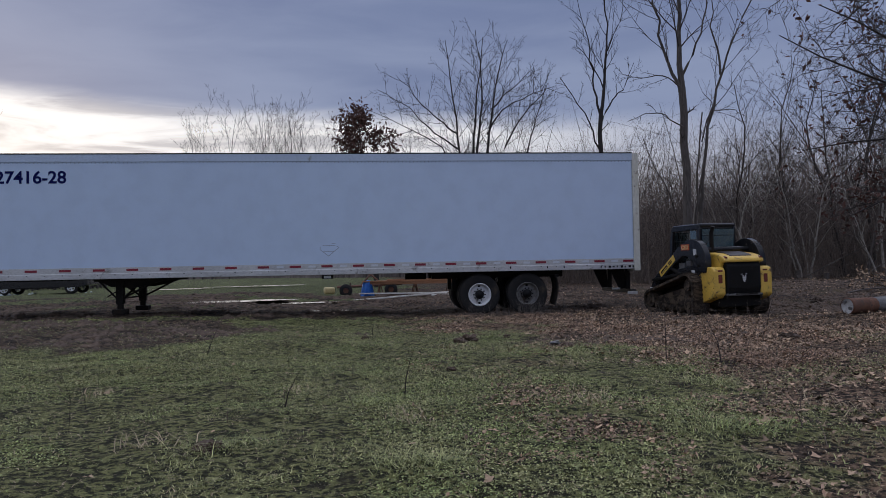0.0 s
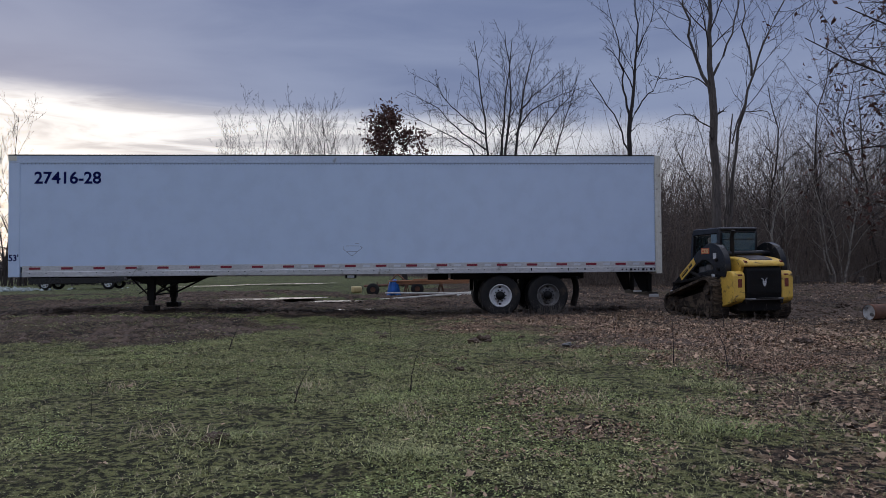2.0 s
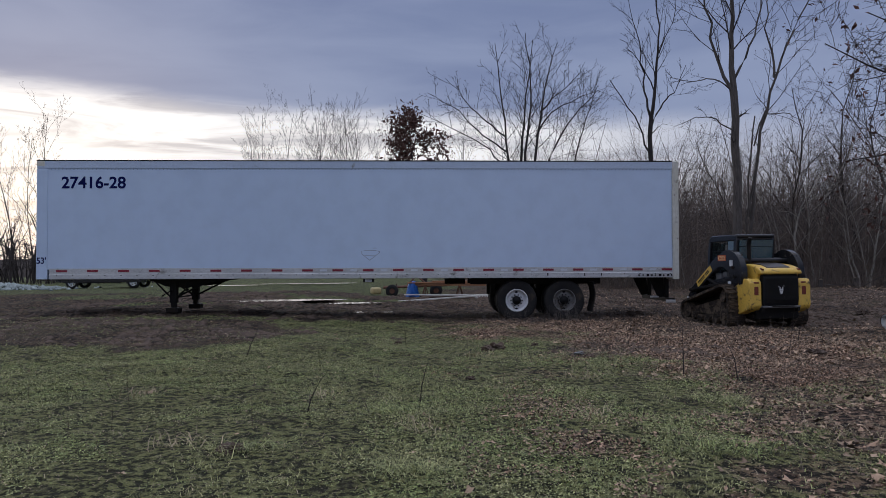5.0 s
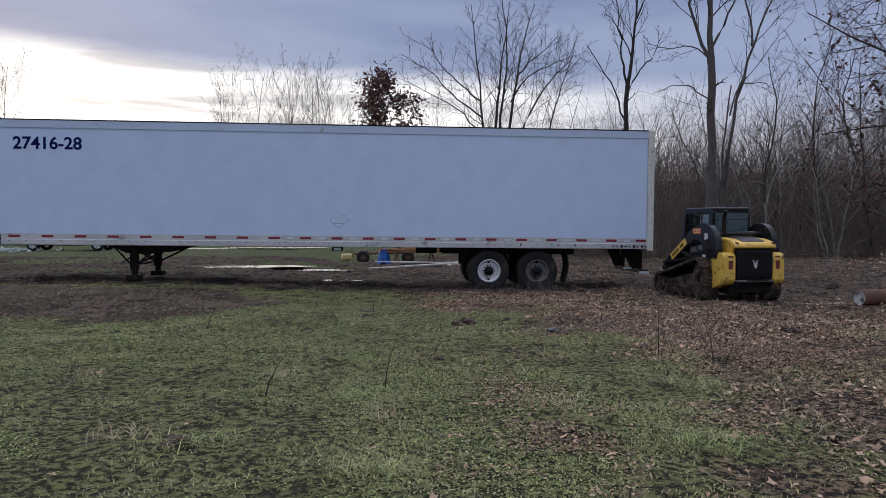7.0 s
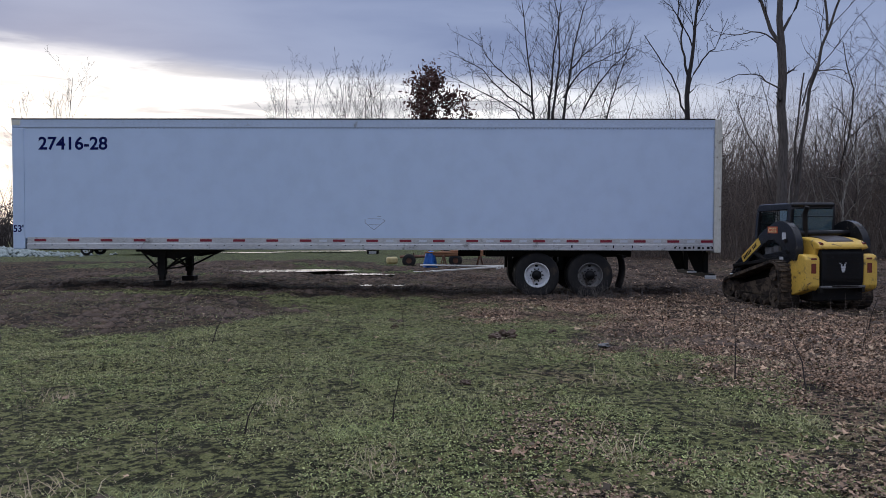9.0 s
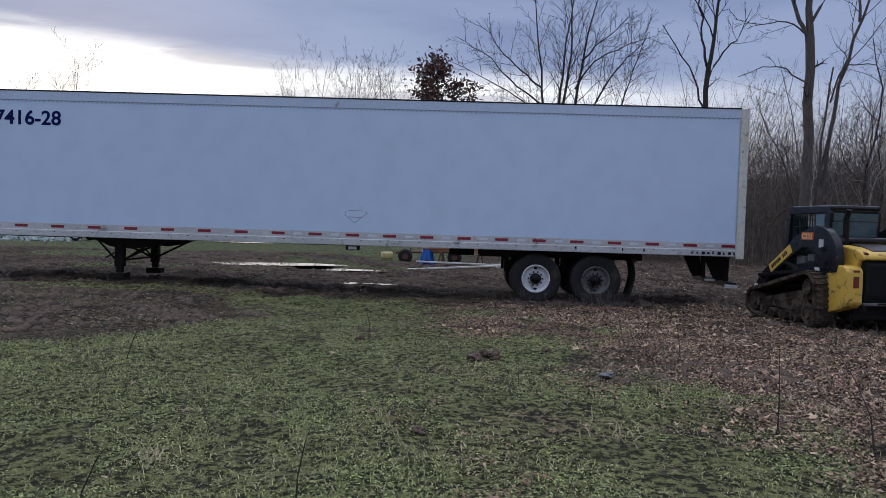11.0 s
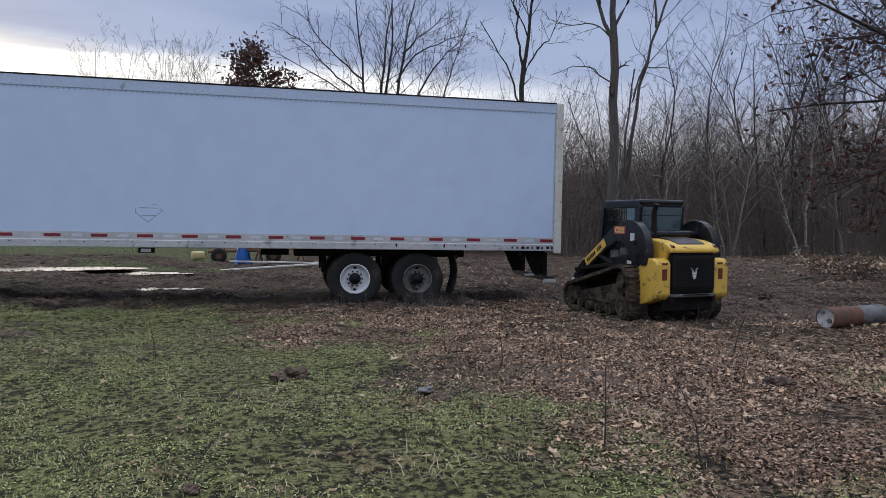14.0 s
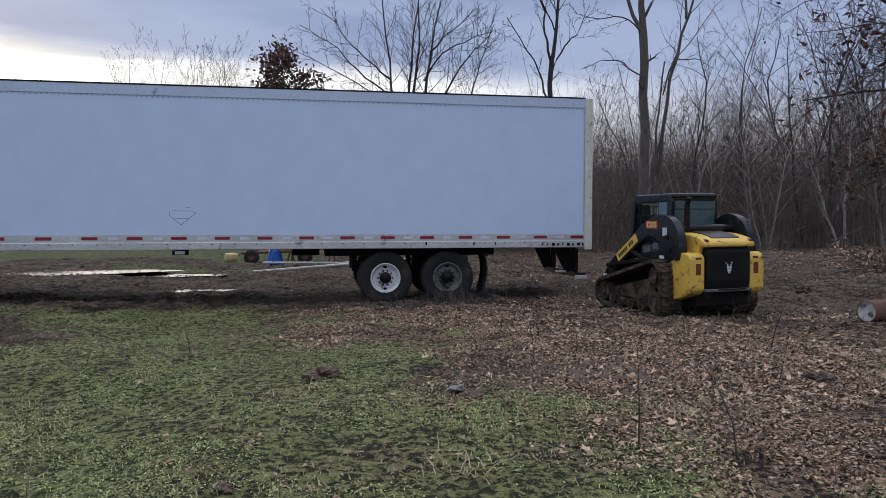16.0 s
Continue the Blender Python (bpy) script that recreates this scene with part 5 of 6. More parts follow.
def prisms(a, b, ra, rb):
    """Three-sided tapered sticks between two arrays of points."""
    d = b - a
    ln = np.linalg.norm(d, axis=1)[:, None] + 1e-9
    d = d / ln
    u = np.cross(d, np.where(np.abs(d[:, 2:3]) > 0.9, [[1.0, 0, 0]], [[0, 0, 1.0]]))
    u /= np.linalg.norm(u, axis=1)[:, None] + 1e-9
    w = np.cross(d, u)
    v = []
    for p, r in ((a, ra), (b, rb)):
        for k in range(3):
            t = 2 * math.pi * k / 3
            v.append(p + r[:, None] * (math.cos(t) * u + math.sin(t) * w))
    v = np.stack(v, 1).reshape(-1, 3)
    i = np.arange(len(a))[:, None] * 6
    return v, np.concatenate([i + [[k, (k + 1) % 3, 3 + (k + 1) % 3, 3 + k]] for k in range(3)])


def brush(name, rng, x, y, low, high, thick, mat, twigs, label, fine=0):
    """A thicket of leaning stems with side twigs, and finer twigs on those."""
    n = len(x)
    h = (low + (high - low) * rng.rand(n) ** 1.5)[:, None]
    z = ground_height(x, y) - 0.05
    p0 = np.stack([x, y, z], 1)
    lean = np.concatenate([rng.normal(0, 0.17, (n, 2)), np.ones((n, 1))], 1)
    bend = np.concatenate([rng.normal(0, 0.20, (n, 2)), np.zeros((n, 1))], 1)
    at = lambda u: p0 + lean * h * u + bend * h * u * u  # noqa: E731
    r = thick * (0.4 + 1.3 * rng.rand(n) ** 2.2)
    b = Bulk()
    for ua, ub in ((0, 0.4), (0.4, 0.75), (0.75, 1.0)):
        b.add(*prisms(at(ua), at(ub), r * (1 - 0.85 * ua), r * (1 - 0.85 * ub)))
    for _ in range(twigs):
        u = rng.uniform(0.2, 0.92, (n, 1))
        a = at(u)
        d = np.concatenate([rng.normal(0, 0.75, (n, 2)), rng.uniform(0.1, 1.0, (n, 1))], 1)
        ln = h * rng.uniform(0.10, 0.34, (n, 1)) * (1.2 - u * 0.6)
        e = a + d * ln
        rt = r * (1 - 0.85 * u[:, 0]) * 0.6
        b.add(*prisms(a, e, rt, rt * 0.25))
        for _ in range(fine):
            q = a + (e - a) * rng.uniform(0.3, 0.95, (n, 1))
            d2 = np.concatenate([rng.normal(0, 0.8, (n, 2)), rng.uniform(-0.1, 0.9, (n, 1))], 1)
            b.add(*prisms(q, q + d2 * ln * 0.45, rt * 0.5, rt * 0.15))
    ob = new(name, b.mesh(name, mat))
    return tagged(ob, label, "brush", kind="stuff")


def build_brush():
    rng = np.random.RandomState(15)
    n = 2300
    x = rng.uniform(3.5, 48, n)
    y = 19.8 + rng.exponential(4.5, n) + np.maximum(0, 9 - x) * 0.5 + 0.9 * np.sin(x * 0.7)
    brush("thicket", rng, x, y, 1.5, 10.5, 0.024, M["brush"], 8, "grey-brown thicket of bare saplings and brush", 2)
    n = 2000
    x = rng.uniform(3.0, 48, n)
    y = 19.0 + rng.exponential(2.2, n) + np.maximum(0, 9 - x) * 0.5 + 0.9 * np.sin(x * 0.7)
    brush("undergrowth", rng, x, y, 0.4, 1.7, 0.010, M["brush"], 6, "low tangle of dry stems along the wood")
    n = 3400
    x = rng.uniform(-2, 74, n)
    y = rng.uniform(30, 56, n) + np.maximum(0, 10 - x) * 0.8
    brush("far_wood", rng, x, y, 3.5, 13.0, 0.050, M["far_wood"], 9, "grey mass of bare woods behind the clearing", 2)
    n = 3600
    x = rng.uniform(2, 78, n)
    y = rng.uniform(26, 60, n) + np.maximum(0, 10 - x) * 0.8
    brush("sapling_wood", rng, x, y, 3.0, 10.5, 0.040, M["far_wood"], 8, "dense stand of bare saplings deep in the wood", 2)
    n = 900
    x, y = rng.uniform(-85, -30, n), rng.uniform(46, 66, n)
    brush("far_hedge", rng, x, y, 4, 9, 0.075, M["twig"], 9, "dark tree line beyond the field", 1)
    # wooded rise that closes the view behind the stems
    k = 2600
    xs = np.linspace(-160, 190, k)
    ys = 62 + 45 * smooth_step(xs, 5, -40)
    top = (0.9 - 0.8 * smooth_step(xs, 8, -6)) + 2.0 * lumps(xs, xs * 0, 9.0) + 2.0 * lumps(xs, xs * 0 + 5, 2.5) + 5.5 * lumps(xs, xs * 0 + 2, 1.1) * rng.rand(k) ** 1.5 + 1.0 * smooth_step(xs, 20, 60)
    top = top * (1 - 0.6 * smooth_step(xs, -8, -20))
    v = np.concatenate([np.stack([xs, ys, xs * 0 - 2], 1), np.stack([xs, ys + 2, top], 1), np.stack([xs, ys + 60, top + 1.0], 1)])
    i = np.arange(k - 1)
    f = np.concatenate([np.stack([i, i + 1, i + 1 + k, i + k], 1), np.stack([i + k, i + 1 + k, i + 1 + 2 * k, i + 2 * k], 1)])
    ob = new("backdrop", bulk_mesh("backdrop", v, f, M["rise"], True))
    tagged(ob, "low wooded rise in the distance", "backdrop", kind="structure")


build_brush()


# ---- things behind and beside the trailer ----
def on_ground(x, y):
    return float(ground_height(x, y))


def build_pipe():
    """A rusty steel cylinder lying in the leaves, grey-coated at its far half."""
    z = on_ground(2.6, -4.6)
    t = thing("steel_drum", pose(2.3, -4.62, z + 0.15, 0, 0, 12) @ Matrix.Scale(0.85, 4))
    tagged(t, "rusty steel cylinder with a pale lid lying in leaves", "cylinder")
    prof = [(0.205, 0.0), (0.222, 0.01), (0.222, 0.06), (0.208, 0.07), (0.206, 0.5), (0.21, 0.52), (0.206, 0.54), (0.206, 0.78)]
    part("rusty_half", revolve([(r * 0.85, a) for r, a in prof], 36, "X"), M["rust"], t, "orange-brown rusted shell", True)
    part("coated_half", revolve([(0.176, 0.78), (0.181, 0.79), (0.181, 1.42), (0.16, 1.5), (0.09, 1.54), (0.0, 1.55)], 36, "X"), M["grey_coat"], t, "grey coated end, dark underneath", True)
    lid = part("lid", revolve([(0.176, 0.02), (0.16, 0.035), (0.0, 0.03)], 36, "X"), M["lid_white"], t, "scuffed pale lid", True)
    part("lid_bung", cylinders(((0.0, 0.06, 0.09), (0.04, 0.06, 0.09), 0.03), seg=14), M["grey_coat"], lid)
    part("lid_bung", cylinders(((0.0, -0.07, -0.05), (0.04, -0.07, -0.05), 0.04), seg=14), M["grey_coat"], lid)


build_pipe()


def build_board(name, m, ln, w, h, mat, label, group, category="board"):
    bm = boxes(((-ln / 2, -w / 2, 0), (ln / 2, w / 2, h)), bevel=min(h, w) * 0.12)
    ob = new(name, bpy.data.meshes.new(name))
    bm.to_mesh(ob.data)
    bm.free()
    ob.data.materials.append(mat)
    ob.matrix_world = m
    return tagged(ob, label, category, group)


SODS = [(-5.4, -6.4, 0.26), (-4.65, -5.85, 0.12), (-4.1, -7.5, 0.16), (-8.1, -12.3, 0.17), (-0.7, -7.5, 0.22), (4.6, -0.2, 0.30), (-6.0, -9.3, 0.10), (-1.9, 0.2, 0.22), (-0.6, 0.7, 0.28), (0.3, 0.9, 0.16), (-7.0, -5.2, 0.12), (3.4, -1.8, 0.2)]


def build_clutter():
    g = on_ground(-5.8, 11)
    build_board("white_board", pose(-5.9, 10.6, g + 0.06, 0, -2.5, 16), 3.3, 0.16, 0.05, M["board"], "long white painted board lying on mud", "boards by the pile")
    build_board("white_board", pose(-5.5, 11.5, g + 0.16, 0, 1, -3), 3.6, 0.14, 0.05, M["board"], "long white painted board lying on mud", "boards by the pile")
    build_board("white_board", pose(-3.7, 11.3, g + 0.05, 0, 0, 5), 1.3, 0.3, 0.06, M["board"], "short white board lying on mud", "boards by the pile")
    build_board("white_board", pose(-3.4, 12.6, g + 0.14, 0, -2, 8), 2.6, 0.12, 0.04, M["board"], "long white painted board lying on mud", "boards by the pile")
    rng = random.Random(8)
    # trestle and lumber
    for x in (-6.4, -4.9, -3.4):
        s = thing("trestle", pose(x, 13.2, g - 0.02))
        tagged(s, "low rusty trestle under the lumber", "trestle", "trestles under the lumber")
        part("beam", boxes(((-0.05, -0.5, 0.46), (0.05, 0.5, 0.54)), bevel=0.008), M["rust"], s)
        for dx in (-1, 1):
            for dy in (-0.4, 0.4):
                part("leg", cylinders(((dx * 0.16, dy, 0), (dx * 0.03, dy, 0.5), 0.022), seg=8), M["rust"], s)
    for k in range(14):
        build_board("plank", pose(-4.7 + rng.uniform(-0.6, 0.6), 12.85 + (k % 4) * 0.21, g + 0.53 + (k // 4) * 0.055, 0, rng.uniform(-0.8, 0.8), rng.uniform(-3, 3)), 3.9, 0.17, 0.045, M["lumber"], "orange-brown sawn plank on the lumber pile", "planks of the pile", "plank")
    # tarp draped over a stump of pipework
    bm = bmesh.new()
    n = 14
    grid = []
    for i in range(n):
        row = []
        for j in range(n):
            u, v = i / (n - 1) - 0.5, j / (n - 1) - 0.5
            r = math.hypot(u, v) * 2
            fold = 0.08 * math.sin(9 * math.atan2(v, u)) * min(r, 1)
            zz = 0.70 - 0.68 * min(1, max(0, r - 0.5) / 0.5) ** 1.3
            row.append(bm.verts.new((u * (0.58 + fold), v * (0.7 + fold), max(zz + 0.03 * math.sin(11 * u + 5 * v), 0.0))))
        grid.append(row)
    for i in range(n - 1):
        for j in range(n - 1):
            bm.faces.new((grid[i][j], grid[i + 1][j], grid[i + 1][j + 1], grid[i][j + 1]))
    bmesh.ops.solidify(bm, geom=bm.faces[:], thickness=0.006)
    tarp = new("tarp", bpy.data.meshes.new("tarp"))
    bm.to_mesh(tarp.data)
    bm.free()
    tarp.data.materials.append(M["tarp"])
    tarp.data.shade_smooth()
    tarp.matrix_world = pose(-6.95, 13.0, on_ground(-6.95, 13.0))
    tagged(tarp, "crumpled bright blue tarpaulin draped over a heap", "tarpaulin")
    # yellow jug
    jug = thing("plastic_jug", pose(-8.62, 14.2, on_ground(-8.6, 14.2) + 0.02, 0, 0, 25))
    tagged(jug, "faded yellow plastic jug lying in mud", "jug")
    bm = boxes(((-0.23, -0.17, 0), (0.23, 0.17, 0.31)))
    bmesh.ops.bevel(bm, geom=bm.edges[:], offset=0.09, segments=4, affect="EDGES", profile=0.5)
    part("jug_body", bm, M["jug"], jug, smooth=True)
    part("cap", cylinders(((0.22, 0, 0.2), (0.28, 0, 0.21), 0.04), seg=14), M["hub_black"], jug)
    # small machine frame with wheels beside the pile
    fr = thing("machine_frame", pose(-7.0, 14.5, g))
    tagged(fr, "rusty implement frame with small wheels", "implement")
    part("frame", cylinders(((-1.3, 0, 0.42), (1.6, 0, 0.50), 0.05), ((-1.3, 0.7, 0.42), (1.6, 0.7, 0.50), 0.05), ((-1.2, 0, 0.42), (-1.2, 0.7, 0.42), 0.04), ((1.5, 0, 0.5), (1.5, 0.7, 0.5), 0.04), ((-0.3, 0, 0.42), (0.2, 0.3, 0.95), 0.035), ((0.2, 0.3, 0.95), (0.8, 0, 0.47), 0.035), ((0.6, 0, 0.1), (0.6, 0, 0.6), 0.03), ((-0.7, 0, 0.1), (-0.7, 0, 0.6), 0.03), seg=10), M["rust"], fr)
    for x in (-0.9, 1.1):
        w = part("frame_wheel", revolve([(0.12, -0.06), (0.26, -0.07), (0.29, -0.03), (0.29, 0.03), (0.26, 0.07), (0.12, 0.06)], 26), M["tyre"], fr, smooth=True)
        w.matrix_local = pose(x, -0.1, 0.27)
        part("wheel_disc", cylinders(((x, -0.13, 0.27), (x, -0.07, 0.27), 0.13), seg=18), M["rust"], fr)
    # rag and sticks on the grass
    bm = bmesh.new()
    bmesh.ops.create_icosphere(bm, subdivisions=3, radius=0.06)
    for v in bm.verts:
        k = noise.noise(v.co * 26) * 0.14
        v.co = Vector((v.co.x * 1.4, v.co.y, max(v.co.z, -0.02) * 0.55)) * (1 + k * 4)
    rag = new("rag", bpy.data.meshes.new("rag"))
    bm.to_mesh(rag.data)
    bm.free()
    rag.data.materials.append(M["grey_coat"])
    rag.matrix_world = pose(-4.2, -7.25, on_ground(-4.2, -7.25) + 0.02, 0, 0, 30)
    tagged(rag, "crumpled grey rag lying on the grass", "rag")
    # sods of turned turf
    for k, (x, y, r) in enumerate(SODS):
        bm = bmesh.new()
        bmesh.ops.create_icosphere(bm, subdivisions=4, radius=1)
        off = Vector((k * 3.7, k * 1.3, 0))
        for v in bm.verts:
            w = 1 + 0.55 * noise.noise(v.co * 1.8 + off) + 0.30 * noise.noise(v.co * 6 + off)
            w += 0.25 * noise.noise(v.co * 15 + off)
            v.co = Vector((v.co.x * w * r * 0.7, v.co.y * w * r * 0.5, max(v.co.z, -0.3) * w * r * 0.36))
        sod = new("turf_sod", bpy.data.meshes.new("turf_sod"))
        bm.to_mesh(sod.data)
        bm.free()
        sod.data.materials.append(M["clod"])
        sod.matrix_world = pose(x, y, on_ground(x, y), 0, 0, k * 47)
        tagged(sod, "dark overturned sod of earth and roots", "sod", "overturned sods")
    # cut stumps along the wood
    for x, y, h, r in ((11.2, 18.5, 0.42, 0.13), (14.5, 19.0, 0.35, 0.12), (16.6, 19.3, 0.5, 0.14), (18.0, 18.9, 0.3, 0.12), (21.5, 19.0, 0.45, 0.14)):
        s = thing("stump", pose(x, y, on_ground(x, y)))
        tagged(s, "short cut tree stump at the wood's edge", "stump", "cut stumps")
        part("bark", cylinders(((0, 0, -0.05), (0, 0, h), r), seg=14), M["bark"], s)
        part("cut_face", cylinders(((0, 0, h - 0.005), (0, 0, h + 0.008), r * 0.93), seg=14), M["cut_wood"], s, "pale sawn face")
    # fallen poles
    for x, y, ln, a, tilt in ((10.5, 18.9, 3.4, 8, -3), (15.5, 18.7, 2.6, -12, -2), (20.6, 18.0, 3.0, 20, -20), (22.5, 17.4, 2.4, -30, -8), (9.5, 4.2, 2.2, 14, -3), (19.8, 19.2, 6.2, -2, -24)):
        b = Bulk()
        pts = np.array([[s * ln - ln / 2, 0.08 * math.sin(5 * s), 0.05 * math.sin(3 * s)] for s in np.linspace(0, 1, 7)])
        b.add(*sweep(pts, np.linspace(0.03, 0.012, 7), 7))
        ob = new("fallen_pole", b.mesh("fallen_pole", M["bark"], True))
        ob.matrix_world = pose(x, y, on_ground(x, y) + 0.04 + math.sin(radians(-tilt)) * ln / 2, 0, tilt, a)
        tagged(ob, "fallen bare pole lying at the clearing's edge", "pole", "fallen poles")
    # cut block near the drum
    blk = new("wood_block", bpy.data.meshes.new("wood_block"))
    bm = cylinders(((0, 0, -0.05), (0, 0, 0.45), 0.26), seg=20)
    bm.to_mesh(blk.data)
    bm.free()
    blk.data.materials.append(M["bark_dark"])
    blk.matrix_world = pose(9.7, 1.5, on_ground(9.7, 1.5) - 0.1, 4, 6, 0)
    tagged(blk, "dark upright log section standing in mud", "log")


build_clutter()


def build_brush_pile(cx, cy):
    """Cut branches heaped with their brown leaves still on."""
    rng = np.random.RandomState(12)
    t = thing("brush_pile", pose(cx, cy, on_ground(cx, cy)))
    tagged(t, "heap of cut branches with brown leaves", "brush pile")
    n = 90
    a = rng.normal(0, 0.55, (n, 3)) * [1.3, 0.8, 0]
    a[:, 2] = rng.uniform(0.02, 0.35, n)
    d = np.stack([rng.normal(0, 0.8, n), rng.normal(0, 0.6, n), rng.uniform(0.0, 0.5, n)], 1)
    v, f = prisms(a, a + d, rng.uniform(0.008, 0.022, n), np.full(n, 0.004))
    part_mesh("cut_branches", bulk_mesh("cut_branches", v, f, M["twig"]), t)
    c = (a + d * rng.uniform(0.3, 1.0, (n, 1)))[rng.randint(0, n, 700)] + rng.normal(0, 0.12, (700, 3))
    c[:, 2] = np.abs(c[:, 2]) + 0.02
    v, f = leaf_cloud(rng, c, 0.07)
    part_mesh("foliage", bulk_mesh("foliage", v, f, M["litter"]), t, "dry brown leaves")


build_brush_pile(11.4, 5.0)


def build_truck():
    """A dark pickup parked across the field, behind the trailer's nose."""
    x0, y0 = -26.0, 27.0
    t = thing("pickup_truck", pose(x0, y0, on_ground(x0, y0)))
    tagged(t, "dark pickup truck parked across the field", "truck")
    out = [(-2.75, 0.45), (-2.8, 0.7), (-2.7, 1.0), (-1.5, 1.1), (-0.8, 1.75), (0.7, 1.78), (0.9, 1.15), (2.75, 1.12), (2.8, 0.5), (2.3, 0.38), (-2.3, 0.36)]
    part("truck_body", plate_xz(out, -0.95, 0.95), M["truck_paint"], t)
    part("side_window", plate_xz([(-1.2, 1.2), (-0.75, 1.68), (0.6, 1.7), (0.7, 1.2)], -0.957, -0.952), M["glass"], t)
    part("running_board", boxes(((-1.2, -1.0, 0.34), (1.2, -0.85, 0.40)), bevel=0.01), M["black_steel"], t)
    for x in (-1.85, 1.85):
        for y in (-0.8, 0.8):
            s = -1 if y < 0 else 1
            w = part("wheel", revolve([(0.22, -0.11), (0.33, -0.12), (0.37, -0.08), (0.37, 0.08), (0.33, 0.12), (0.22, 0.11)], 30), M["tyre"], t, smooth=True)
            w.matrix_local = pose(x, y, 0.36)
            r = part("rim", bmesh.new(), M["alloy"], w, "five-spoke alloy rim")
            bm = revolve([(0.225, 0.08), (0.225, 0.115), (0.20, 0.115), (0.19, 0.06)], 30)
            for k in range(5):
                a = 2 * math.pi * k / 5
                add_box(bm, (0.02, 0.085, -0.035), (0.205, 0.11, 0.035), m=Matrix.Rotation(a, 4, "Y"))
            add_cylinder(bm, (0, 0.07, 0), (0, 0.118, 0), 0.06, seg=16)
            bm.to_mesh(r.data)
            bm.free()
            r.matrix_local = Matrix.Diagonal((1, s, 1, 1))


build_truck()


def build_gravel():
    """Pale crushed stone heaped at the field's edge."""
    rng = np.random.RandomState(3)
    n = 2600
    x, y = rng.normal(-35.5, 3.0, n), rng.normal(25.5, 2.6, n)
    h = 0.8 * np.exp(-((x + 35.5) / 4.2) ** 2 - ((y - 25.5) / 2.8) ** 2)
    z = np.array([on_ground(a, b) for a, b in zip(x, y)]) + h * rng.uniform(0.75, 1.0, n)
    base = np.array([[1, 0, -0.3], [-0.5, 0.85, -0.4], [-0.5, -0.85, -0.2], [0.1, 0.1, 0.9], [0, 0, -0.9]])
    tri = np.array([[0, 1, 3], [1, 2, 3], [2, 0, 3], [1, 0, 4], [2, 1, 4], [0, 2, 4]])
    a = rng.uniform(0, 6.28, n)
    s = rng.uniform(0.07, 0.26, n)
    c, d = np.cos(a), np.sin(a)
    v = np.stack([np.stack([(c * b[0] - d * b[1]) * s, (d * b[0] + c * b[1]) * s, b[2] * s * 0.7], 1) for b in base], 1) + np.stack([x, y, z], 1)[:, None]
    f = (np.arange(n)[:, None, None] * 5 + tri[None]).reshape(-1, 3)
    ob = new("gravel_heap", bulk_mesh("gravel_heap", v.reshape(-1, 3), f, M["stone"]))
    tagged(ob, "low heap of pale crushed stone on the field", "gravel", kind="stuff")


build_gravel()


# ---- grass, leaves and weeds ----
def scatter(rng, n, x0, x1, y0, y1, keep):
    x, y = rng.uniform(x0, x1, n), rng.uniform(y0, y1, n)
    k = keep(x, y) > rng.rand(n)
    return x[k], y[k]


def blades(rng, x, y, lo, hi, wide, lean):
    n = len(x)
    h = rng.uniform(lo, hi, n)
    a = rng.uniform(0, 6.28, n)
    b = a + rng.uniform(1.0, 2.2, n)
    w = wide * rng.uniform(0.6, 1.4, n)
    l = rng.uniform(0.2, 1.0, n) * lean * h
    z = ground_height(x, y) - 0.01
    ux, uy = np.cos(a) * w, np.sin(a) * w
    dx, dy = np.cos(b) * l, np.sin(b) * l
    v = np.stack([np.stack([x - ux, y - uy, z], 1), np.stack([x + ux, y + uy, z], 1), np.stack([x + dx * 0.35 - ux * 0.7, y + dy * 0.35 - uy * 0.7, z + h * 0.6], 1), np.stack([x + dx * 0.35 + ux * 0.7, y + dy * 0.35 + uy * 0.7, z + h * 0.6], 1), np.stack([x + dx, y + dy, z + h * rng.uniform(0.55, 1.0, n)], 1)], 1)
    i = np.arange(n)[:, None] * 5
    return v.reshape(-1, 3), np.concatenate([i + [[0, 1, 3]], i + [[0, 3, 2]], i + [[2, 3, 4]]])


def flat_leaves(rng, x, y, lo, hi):
    """Lobed, curled leaves lying on the ground."""
    n = len(x)
    s = lo + (hi - lo) * rng.rand(n) ** 1.9
    k = 9
    t = np.linspace(0, 2 * np.pi, k, endpoint=False)
    lobes = 0.62 + 0.30 * np.cos(4 * t) + 0.25 * np.cos(t)
    turn, tx, ty = rng.uniform(0, 6.28, n), rng.normal(0, 0.28, n), rng.normal(0, 0.28, n)
    r = lobes[None] * s[:, None] * rng.uniform(0.8, 1.2, (n, k)) * 0.75
    lx, ly = r * np.cos(t)[None], r * np.sin(t)[None] * 0.68
    curl = rng.uniform(-0.5, 1.4, n)
    lz = lx * tx[:, None] + ly * ty[:, None] + curl[:, None] * (ly ** 2) / s[:, None] * 1.3
    px = x[:, None] + lx * np.cos(turn)[:, None] - ly * np.sin(turn)[:, None]
    py = y[:, None] + lx * np.sin(turn)[:, None] + ly * np.cos(turn)[:, None]
    z = ground_height(x, y) + 0.012 + rng.uniform(0, 0.025, n)
    ring = np.stack([px, py, z[:, None] + lz], -1)
    mid = np.stack([x, y, z], -1)[:, None]
    v = np.concatenate([mid, ring], 1).reshape(-1, 3)
    i = np.arange(n)[:, None, None] * (k + 1)
    j = np.arange(k)
    f = i + np.stack([np.zeros(k, int), 1 + j, 1 + (j + 1) % k], 1)[None]
    return v, f.reshape(-1, 3)


